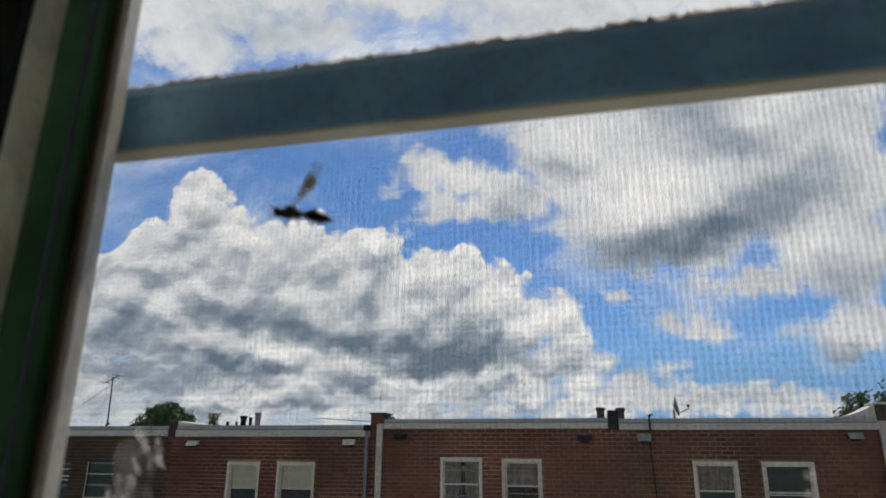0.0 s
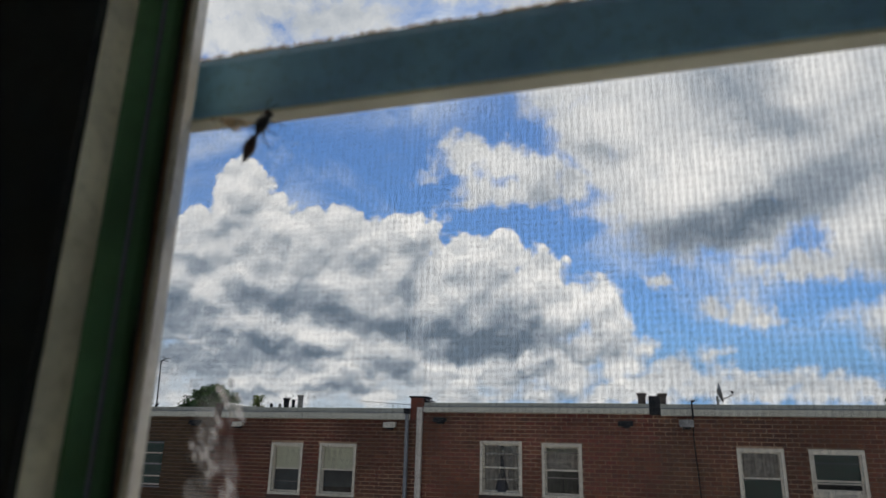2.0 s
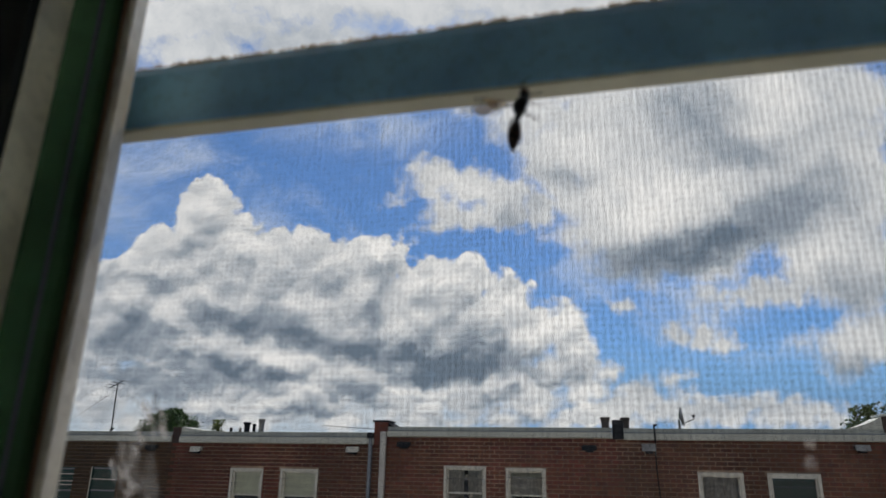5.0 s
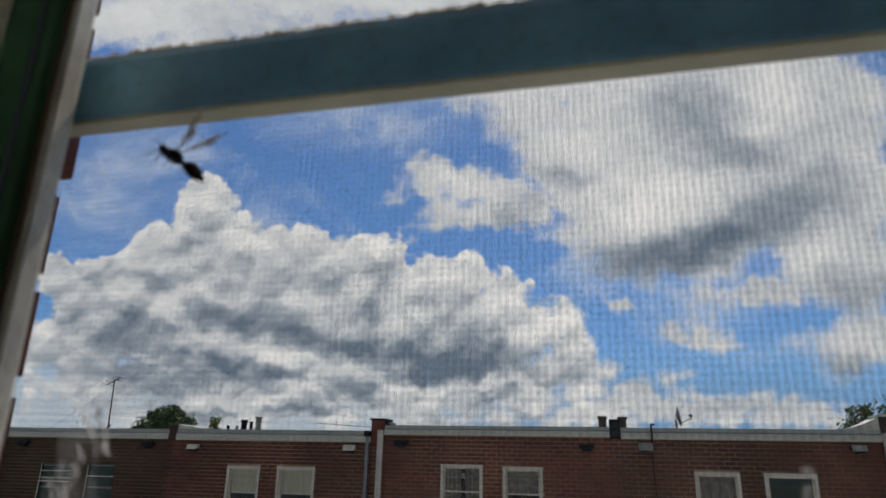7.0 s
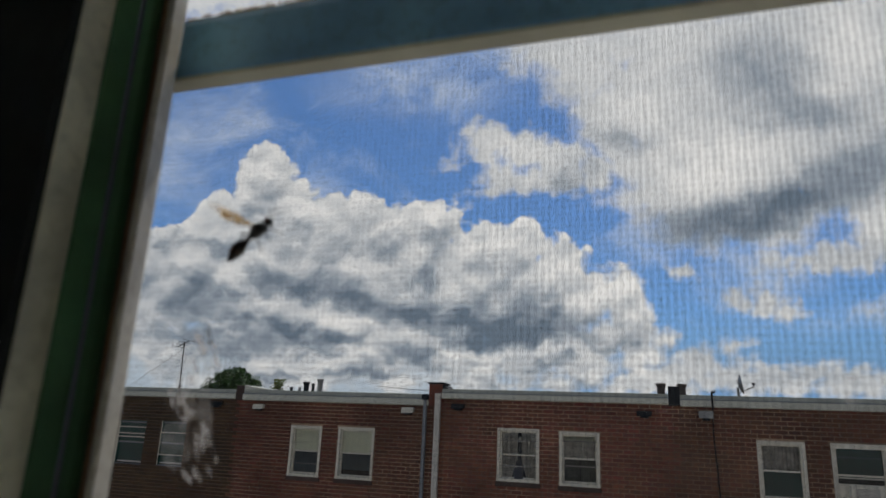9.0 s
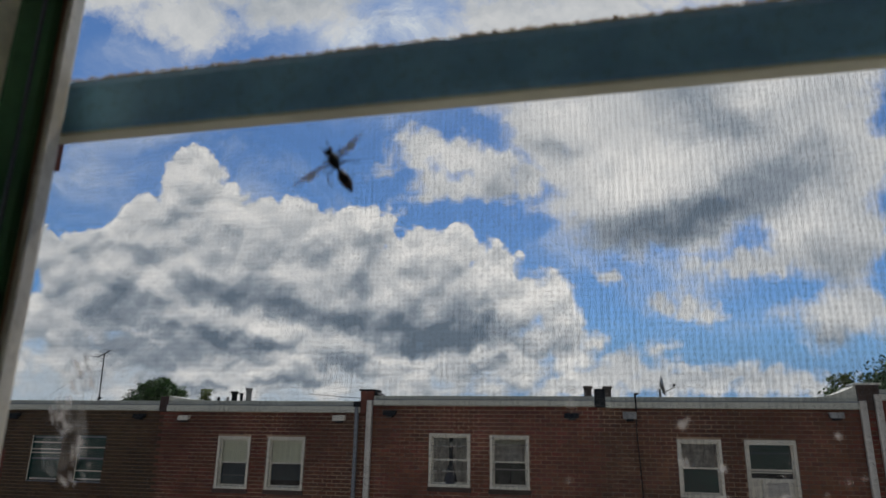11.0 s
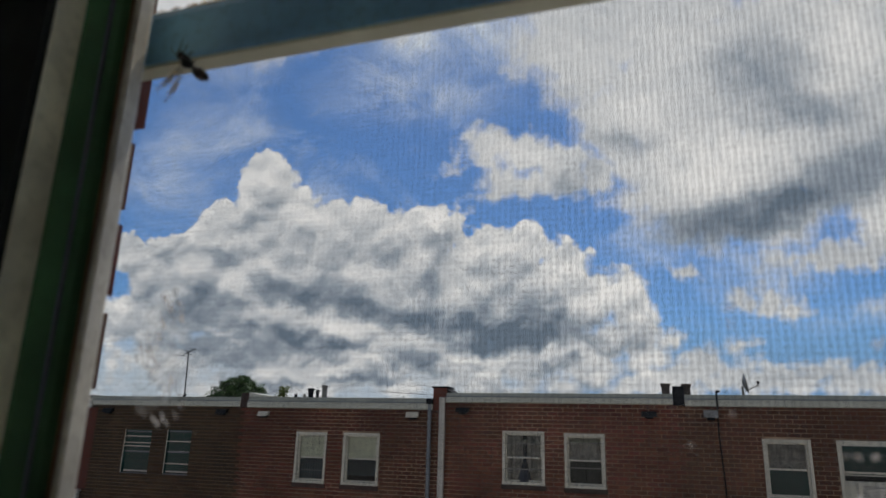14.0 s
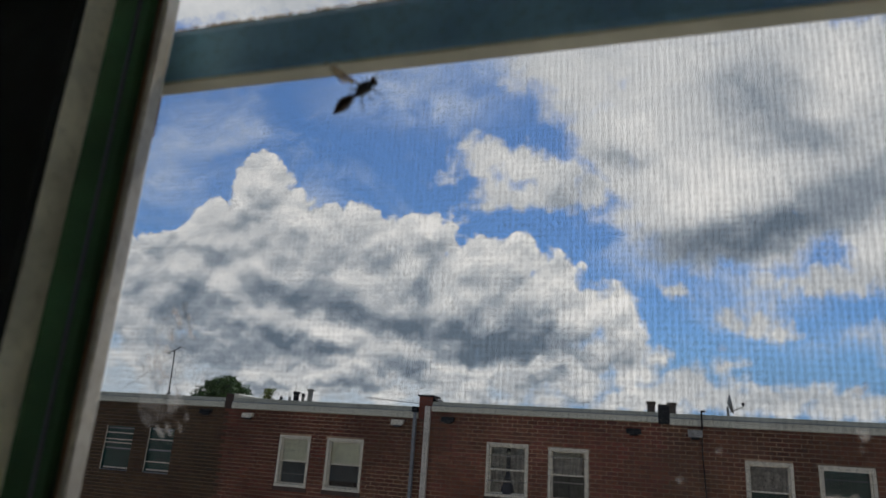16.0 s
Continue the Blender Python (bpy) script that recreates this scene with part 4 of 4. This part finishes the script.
# ---- our own window ----
# right, bottom and top edges are unseen, set wide to let in light
WIN_L, WIN_R, WIN_B, WIN_T = -0.162, 0.80, E - 0.62, E + 0.80


def jamb():
    """The left side of the window, from the room outwards: casing, stop, track, groove, edge of the storm frame."""
    j = thing("window_frame", "old window jamb with dark green track and beige stop", "window frame", kind="structure")
    z0, z1 = WIN_B, WIN_T
    part("casing", upright([(-0.40, 0.1475), (-0.1842, 0.1475), (-0.1834, 0.1490), (-0.1834, 0.1520), (-0.25, 0.20), (-0.29, 0.23), (-0.40, 0.23)], z0, z1), SHADED_CASING, j, "casing with its shade put into the black colour")
    part("stop", upright([(-0.1832, 0.1502), (-0.1827, 0.1493), (-0.1820, 0.1496), (-0.1812, 0.1598), (-0.1832, 0.1648), (-0.1950, 0.1648), (-0.1950, 0.1600)], z0, z1), OLIVE, j, "olive beige painted stop")
    part("track", upright([(-0.1832, 0.1652), (-0.1813, 0.1603), (-0.1800, 0.1607), (-0.1765, 0.1668), (-0.1739, 0.1692), (-0.1733, 0.1712), (-0.1733, 0.1785), (-0.1832, 0.1785)], z0, z1), GREEN, j, "dark green track")
    # thin grey ridge added where a line of reflected light runs
    part("glint_ridge", upright([(-0.1766, 0.1664), (-0.1763, 0.1657), (-0.1756, 0.1658), (-0.1753, 0.1667), (-0.1757, 0.1672)], z0, z1), GREY_PIPE, j, "thin grey ridge added for a line of reflected light")
    # groove and the board closing the gaps behind it are coloured as shade
    part("groove", upright([(-0.1731, 0.1722), (-0.1694, 0.1726), (-0.1694, 0.1768), (-0.1731, 0.1788)], z0, z1), GROOVE_SHADE, j)
    part("backing", upright([(-0.25, 0.1800), (-0.1748, 0.1800), (-0.1780, 0.1835), (-0.25, 0.1860)], z0, z1), GROOVE_SHADE, j)
    part("brown_edge", upright([(-0.1676, 0.1690), (-0.1652, 0.1660), (-0.1646, 0.1654), (-0.1655, 0.1652), (-0.1684, 0.1686)], z0, z1), BROWN_STRIP, j, "thin brown strip")
    part("storm_edge", upright([(-0.1690, 0.1775), (-0.1668, 0.1695), (-0.1644, 0.1658), (-0.1624, 0.1650), (-0.1614, 0.1658), (-0.1641, 0.1738), (-0.1672, 0.1775)], z0, z1), DULL, j, "dull white metal edge")
    part("far_jamb", upright([(WIN_R, 0.172), (WIN_R + 0.2, 0.150), (WIN_R + 0.2, 0.23), (WIN_R, 0.23)], z0, z1), BEIGE, j)
    part("sill", boxed(-0.40, WIN_R + 0.2, 0.10, 0.23, WIN_B - 0.03, WIN_B, 0.004), BEIGE, j)
    part("head", boxed(-0.40, WIN_R + 0.2, 0.150, 0.23, WIN_T, WIN_T + 0.03, 0.004), BEIGE, j)


jamb()


def rail():
    r = thing("storm_sash_rail", "slate blue metal sash rail with fuzzy pile strip on top", "window rail")
    zb, zt = E + 0.1257, E + 0.1515
    part("bar", prism([(0.191, zb + 0.001), (0.1905, zb + 0.003), (0.1905, zt - 0.004), (0.1925, zt), (0.1995, zt), (0.1995, zb + 0.001)], -0.205, WIN_R - 0.001), RAIL, r)
    # daylight from below is put into the underside's pale colour
    part("underside", prism([(0.192, zb - 0.0002), (0.2, zb), (0.2, zb + 0.0008), (0.1915, zb + 0.0008)], -0.205, WIN_R - 0.001), RAIL_LIP_LIT, r, "underside of the rail, pale with daylight put into its colour")
    rng = random.Random(4)
    verts, faces = [], []
    x = -0.200
    while x < WIN_R - 0.004:
        clump = 0.5 + 0.5 * math.sin(x * 900 + 2 * math.sin(x * 90))
        h = 0.0020 + 0.0009 * clump + rng.uniform(0, 0.0005)
        y, lean = 0.1945 + rng.uniform(-0.0015, 0.0015), rng.uniform(-0.0008, 0.0008)
        k = len(verts)
        verts += [(x - 0.0007, y - 0.0006, zt - 0.0006), (x + 0.0007, y - 0.0006, zt - 0.0006), (x, y + 0.0007, zt - 0.0006), (x + lean, y, zt + h)]
        faces += [(k, k + 1, k + 3), (k + 1, k + 2, k + 3), (k + 2, k, k + 3)]
        x += 0.00012
    mesh = bpy.data.meshes.new("pile_strip")
    mesh.from_pydata(verts, [], faces)
    mesh.materials.append(PILE)
    ob = new("pile_strip", mesh)
    ob.parent = r
    tagged(ob, "grey fuzzy pile strip", kind="stuff")


rail()


def insect_screen():
    s = thing("insect_screen", "fine grey wire insect screen with square mesh", "window screen")
    pitch, r, y = 0.00208, 0.000100, 0.2035
    verts, faces = [], []

    def wire(a, b, u, v):
        k = len(verts)
        for end in (a, b):
            verts.extend([end + u, end + v, end - u, end - v])
        for i in range(4):
            faces.append((k + i, k + (i + 1) % 4, k + 4 + (i + 1) % 4, k + 4 + i))

    z_top, x = E + 0.129, -0.232
    while x < WIN_R:
        wire(Vector((x, y, WIN_B)), Vector((x, y, z_top)), Vector((r, 0, 0)), Vector((0, r, 0)))
        x += pitch
    z = z_top - 0.001
    while z > WIN_B:
        wire(Vector((-0.232, y + 0.0001, z)), Vector((WIN_R, y + 0.0001, z)), Vector((0, 0, r * 0.72)), Vector((0, r * 0.72, 0)))
        z -= pitch
    mesh = bpy.data.meshes.new("wire_mesh")
    mesh.from_pydata(verts, [], faces)
    mesh.materials.append(WIRE)
    ob = new("wire_mesh", mesh)
    ob.parent = s
    tagged(ob, kind="stuff")


insect_screen()
PANE_Y = 0.1875
pane = tagged(sheet("window_pane", -0.195, WIN_R, PANE_Y, WIN_B, WIN_T, CLEAR), "clear glass pane with dried smears", "window pane")



def blot(bm, x, z, rx, rz, turn, rng, y):
    """A thin flat blot with an uneven edge."""
    ring, wob = [], [rng.uniform(0.75, 1.2) for _ in range(7)]
    for i in range(18):
        a = math.tau * i / 18
        f = wob[int(i * 7 / 18)]
        u, v = math.cos(a) * rx * f, math.sin(a) * rz * f
        ring.append(bm.verts.new((x + u * math.cos(turn) - v * math.sin(turn), y, z + u * math.sin(turn) + v * math.cos(turn))))
    bm.faces.new(ring)


rng = random.Random(21)
smear = thing("smear", "pale dried smear on the window glass", "smear")
for i in range(56):
    f = (i + rng.random()) / 56
    x = -0.1515 + 0.0065 * math.sin(f * 9.0 + 0.5) + rng.uniform(-0.0045, 0.0045) + 0.006 * f
    bm = bmesh.new()
    blot(bm, x, 0.029 - 0.044 * f + E, rng.uniform(0.0005, 0.0012), rng.uniform(0.0012, 0.0032), rng.uniform(0.1, 0.9), rng, PANE_Y - 0.0006 - 0.00002 * i)
    part("film", bm, SMEAR if i % 4 else DARK_SMEAR, smear)
for x, z, rx, rz in ((-0.150, 0.016, 0.007, 0.012), (-0.146, 0.002, 0.006, 0.009), (-0.153, -0.006, 0.005, 0.008)):
    bm = bmesh.new()
    blot(bm, x, z + E, rx, rz, 0.4, rng, PANE_Y - 0.0004)
    part("haze", bm, HAZE, smear)
# pale discs laid on the pane for blurred reflections seen in it
for i in range(96):
    stray = i % 12 == 0
    x = 0.010 + 0.10 * rng.random() if stray else 0.050 + 0.075 * rng.random()
    z = 0.020 - 0.040 * rng.random() if stray else 0.004 - 0.046 * math.sqrt(rng.random())
    s = thing("glint_disc", "pale disc added for a blurred reflection in the glass", "water spot", group="spots on the glass")
    bm = bmesh.new()
    r = rng.choice((0.0006, 0.0008, 0.0010, 0.0014)) * rng.uniform(0.85, 1.1)
    blot(bm, x, z + E, r, r * rng.uniform(0.9, 1.25), rng.uniform(0, 3), rng, PANE_Y - 0.0006)
    part("film", bm, GLINT_FILM, s)

# our own house: brick outside, and an unseen near-white plaster room that bounces light
own = thing("own_wall", "brick outer wall of our own house around the window", "wall", kind="structure")
OUT_L, OUT_R = -0.2768, 0.95


def own_wall():
    bm = bmesh.new()
    for x0, x1, z0, z1 in ((-2.6, OUT_L - 0.0015, 0, 7.0), (OUT_R, 2.6, 0, 7.0), (OUT_L - 0.0015, OUT_R, 0, WIN_B - 0.03), (OUT_L - 0.0015, OUT_R, WIN_T + 0.03, 7.0)):
        box(bm, x0, x1, 0.232, 0.284, z0, z1)
    part("backing", bm, MORTAR, own)
    mesh = brick_mesh("jamb_brick", 0.2, 0.0405, OWN_BRICK)
    rng = random.Random(9)
    course = 0.0503
    k = -14
    while (z := E + 0.1542 + k * course) < WIN_T:
        ob = new("brick", mesh)
        ob.parent = own
        ob.location = (OUT_L - 0.2 + rng.uniform(0.0, 0.0022) + (0.0042 if k % 4 == 0 else 0.0), 0.236, z)
        k += 1


own_wall()
bm = bmesh.new()
for x0, x1, z0, z1 in ((-1.5, -0.40, E - 1.6, E + 0.95), (WIN_R + 0.2, 1.9, E - 1.6, E + 0.95), (-0.40, WIN_R + 0.2, E - 1.6, WIN_B - 0.03), (-0.40, WIN_R + 0.2, WIN_T + 0.03, E + 0.95)):
    box(bm, x0, x1, 0.155, 0.231, z0, z1)
tagged(part("wall_north", bm, BOUNCE_PLASTER), "near-white plaster wall around the window, added to bounce light", "wall", kind="structure")
tagged(part("wall_south", boxed(-1.5, 1.9, -2.4, -2.3, E - 1.6, E + 0.95), BOUNCE_PLASTER), "unseen near-white plaster wall, added to bounce light", "wall", kind="structure")
tagged(part("wall_west", boxed(-1.6, -1.5, -2.4, 0.231, E - 1.6, E + 0.95), BOUNCE_PLASTER), "unseen near-white plaster wall, added to bounce light", "wall", kind="structure")
tagged(part("wall_east", boxed(1.9, 2.0, -2.4, 0.231, E - 1.6, E + 0.95), BOUNCE_PLASTER), "unseen near-white plaster wall, added to bounce light", "wall", kind="structure")
tagged(part("floor", boxed(-1.6, 2.0, -2.4, 0.231, E - 1.7, E - 1.6), BOUNCE_PLASTER), "unseen near-white floor, added to bounce light", "floor", kind="structure")
tagged(part("ceiling", boxed(-1.6, 2.0, -2.4, 0.231, E + 0.95, E + 1.05), BOUNCE_PLASTER), "unseen near-white ceiling, added to bounce light", "ceiling", kind="structure")

# ---- the wasp ----


def ball(bm, c, r, seg=14):
    bmesh.ops.create_uvsphere(bm, u_segments=seg, v_segments=seg // 2 + 2, radius=1.0, matrix=Matrix.Translation(c) @ Matrix.Diagonal((*r, 1)))
    return bm


def lathe(points, sides=14):
    """Rings of (x, radius, drop) along x."""
    bm = bmesh.new()
    rings = [[bm.verts.new((x, r * math.cos(a), d + r * math.sin(a))) for a in (i * math.tau / sides for i in range(sides))] for x, r, d in points]
    for a, b in zip(rings, rings[1:]):
        for i in range(sides):
            bm.faces.new((a[i], a[(i + 1) % sides], b[(i + 1) % sides], b[i]))
    bm.faces.new(rings[0]), bm.faces.new(rings[-1][::-1])
    return bm


def make_wasp():
    """Head towards +x, back towards +z; about 18 mm long."""
    w = thing("wasp", "slender black wasp with amber wings on the window glass", "wasp")
    mm = 0.00107
    wings = []
    part("head", ball(bmesh.new(), (7.6 * mm, 0, 0.2 * mm), (1.2 * mm, 1.7 * mm, 1.5 * mm)), CHITIN, w, smooth=True)
    for s in (1, -1):
        part("eye", ball(bmesh.new(), (7.9 * mm, 1.2 * s * mm, 0.4 * mm), (0.7 * mm, 0.6 * mm, 1.0 * mm), 10), BROWN_CHITIN, w, smooth=True)
        bm = tube(bmesh.new(), (8.4 * mm, 0.5 * s * mm, 0.8 * mm), (10.2 * mm, 1.6 * s * mm, 1.8 * mm), 0.16 * mm, 0.13 * mm, 6)
        tube(bm, (10.2 * mm, 1.6 * s * mm, 1.8 * mm), (12.4 * mm, 2.2 * s * mm, 0.6 * mm), 0.13 * mm, 0.08 * mm, 6)
        part("antenna", bm, CHITIN, w)
    bm = lathe([(6.6 * mm, 0.6 * mm, 0), (6.0 * mm, 1.5 * mm, 0), (4.2 * mm, 2.1 * mm, 0.3 * mm), (2.2 * mm, 1.9 * mm, 0.2 * mm), (0.8 * mm, 1.1 * mm, -0.1 * mm), (0.2 * mm, 0.4 * mm, -0.2 * mm)])
    part("thorax", bm, CHITIN, w, smooth=True)
    part("waist", tube(bmesh.new(), (0.9 * mm, 0, -0.15 * mm), (-1.4 * mm, 0, -0.25 * mm), 0.75 * mm, 0.7 * mm, 10), CHITIN, w)
    bm = lathe([(-0.7 * mm, 0.55 * mm, -0.2 * mm), (-1.6 * mm, 1.2 * mm, -0.3 * mm), (-3.8 * mm, 2.0 * mm, -0.5 * mm), (-5.8 * mm, 2.0 * mm, -0.8 * mm), (-7.8 * mm, 1.2 * mm, -1.2 * mm), (-9.3 * mm, 0.5 * mm, -1.6 * mm), (-10.0 * mm, 0.08 * mm, -1.8 * mm)])
    part("abdomen", bm, ABDOMEN, w, smooth=True)
    for x, r in ((-2.6, 1.58), (-4.8, 2.06), (-6.8, 1.72)):
        bm = lathe([(x * mm, r * mm, (x * 0.13 - 0.05) * mm), ((x - 0.35) * mm, (r + 0.03) * mm, (x * 0.13 - 0.1) * mm)])
        part("band", bm, BROWN_CHITIN, w, "brown band")
    for s in (1, -1):
        for length, wide, name in ((15.0, 2.3, "forewing"), (10.5, 2.0, "hindwing")):
            bm = bmesh.new()
            lead, trail = [], []
            for i in range(9):
                f = i / 8
                half = wide * (0.18 + 0.82 * math.sin(min(1.0, f * 1.05) * math.pi * 0.62)) * (1 if f < 0.95 else 0.7) * mm
                lead.append(bm.verts.new((length * f * mm, -half * 0.25, 0)))
                trail.append(bm.verts.new((length * f * mm, half * 0.75, 0)))
            for i in range(8):
                bm.faces.new((lead[i], lead[i + 1], trail[i + 1], trail[i]))
            bmesh.ops.solidify(bm, geom=list(bm.faces), thickness=0.00006)
            wings.append((part(name, bm, WING, w, "smoky amber wing"), s, name == "hindwing"))
        for x, reach, fore in ((5.0, 4.0, 2.6), (3.4, 4.6, 0.2), (1.8, 5.4, -3.2)):
            a = Vector((x, 1.2 * s, -1.0)) * mm
            knee = a + Vector((fore * 0.4, reach * 0.6 * s, 1.1)) * mm
            foot = a + Vector((fore, reach * s, -2.4)) * mm
            bm = tube(bmesh.new(), a, knee, 0.32 * mm, 0.25 * mm, 6)
            tube(bm, knee, foot, 0.22 * mm, 0.12 * mm, 6)
            part("leg", bm, CHITIN, w)
    return w, wings


def wing_pose(side, rear, spread):
    """A wing on the thorax: raised over the back at spread 0, held out to its side at 1."""
    up, out = Vector((-0.42, 0.06 * side, 0.86)), Vector((-0.10, 0.95 * side, 0.25))
    d = up.lerp(out, spread)
    if rear:
        d += Vector((-0.10, 0, -0.04))
    d.normalize()
    chord = Vector((-1, 0, 0)) - d * d.dot(Vector((-1, 0, 0)))
    chord.normalize()
    m = Matrix((d, chord, d.cross(chord))).transposed().to_4x4()
    m.translation = Vector((3.4, 0.6 * side, 1.8)) * 0.00107
    return m


wasp, wasp_wings = make_wasp()
WASP_Y = 0.183


def wasp_pose(x, z, heading, lean):
    """On the pane, head at an angle from level right; lean: how far its back turns to the left of its way, 0 facing the room."""
    a, b = radians(heading), radians(lean)
    fore = Vector((math.cos(a), 0, math.sin(a)))
    left = Vector((-math.sin(a), 0, math.cos(a)))
    back = Vector((0, -1, 0)) * math.cos(b) + left * math.sin(b)
    side = back.cross(fore)
    m = Matrix((fore, side, back)).transposed().to_4x4()
    m.translation = (x, WASP_Y, z)
    return m


def motions():
    rows = [
        (0, -0.1009, 5.3928, 174, -84), (0.5, -0.1341, 5.4008, 153, -84), (1, -0.1611, 5.4020, 157, -84), (1.25, -0.159, 5.4045, 125, 0),
        (1.5, -0.1545, 5.4059, 96, 75), (2, -0.1448, 5.4126, 58, 84), (2.5, -0.1384, 5.4048, 3, 84), (3, -0.1155, 5.4010, 13, 84),
        (3.5, -0.0904, 5.4026, 13, 84), (4, -0.0647, 5.4022, 19, 84), (4.5, -0.0355, 5.4037, 42, 84), (5.3, -0.035, 5.412, 90, 30),
        (6.1, -0.080, 5.410, 135, -30), (7, -0.1294, 5.4028, 149, -84), (7.5, -0.1425, 5.3949, 187, -84), (8, -0.1603, 5.3783, 230, -84),
        (8.25, -0.159, 5.369, 273, -30), (8.5, -0.1526, 5.3620, 316, 0), (8.75, -0.144, 5.360, 355, 35), (9, -0.1330, 5.3588, 396, 84),
        (10.2, -0.080, 5.385, 440, 40), (11.5, -0.0413, 5.3980, 492, 0), (12, -0.0914, 5.3799, 481, 0), (12.5, -0.0876, 5.3767, 465, 0),
        (13, -0.1040, 5.3994, 509, -84), (13.5, -0.1347, 5.4025, 522, -84), (13.75, -0.144, 5.410, 510, 0), (14, -0.1497, 5.4160, 493, 75),
        (14.25, -0.145, 5.396, 440, 84), (14.5, -0.1369, 5.3734, 389, 84), (15, -0.1282, 5.3893, 434, 84), (15.5, -0.1157, 5.4048, 401, 84),
        (16, -0.0862, 5.4061, 391, 84)]
    walk(wasp, [(t, wasp_pose(*row)) for t, *row in rows])
    spreads = [(0, 0.0), (1.0, 0.0), (1.5, 0.5), (2.0, 0.1), (2.5, 0.0), (4.5, 0.0), (5.6, 0.4), (6.8, 0.4), (7.0, 0.3), (7.5, 0.1), (8.0, 0.0), (8.5, 0.5),
               (9.0, 0.2), (10.2, 0.6), (11.3, 1.0), (12.0, 1.0), (12.5, 0.8), (13.0, 0.1), (14.0, 0.1), (14.5, 0.2), (15.0, 0.2), (16.0, 0.1)]
    for wing, side, rear in wasp_wings:
        walk(wing, [(t, wing_pose(side, rear, k)) for t, k in spreads])


motions()
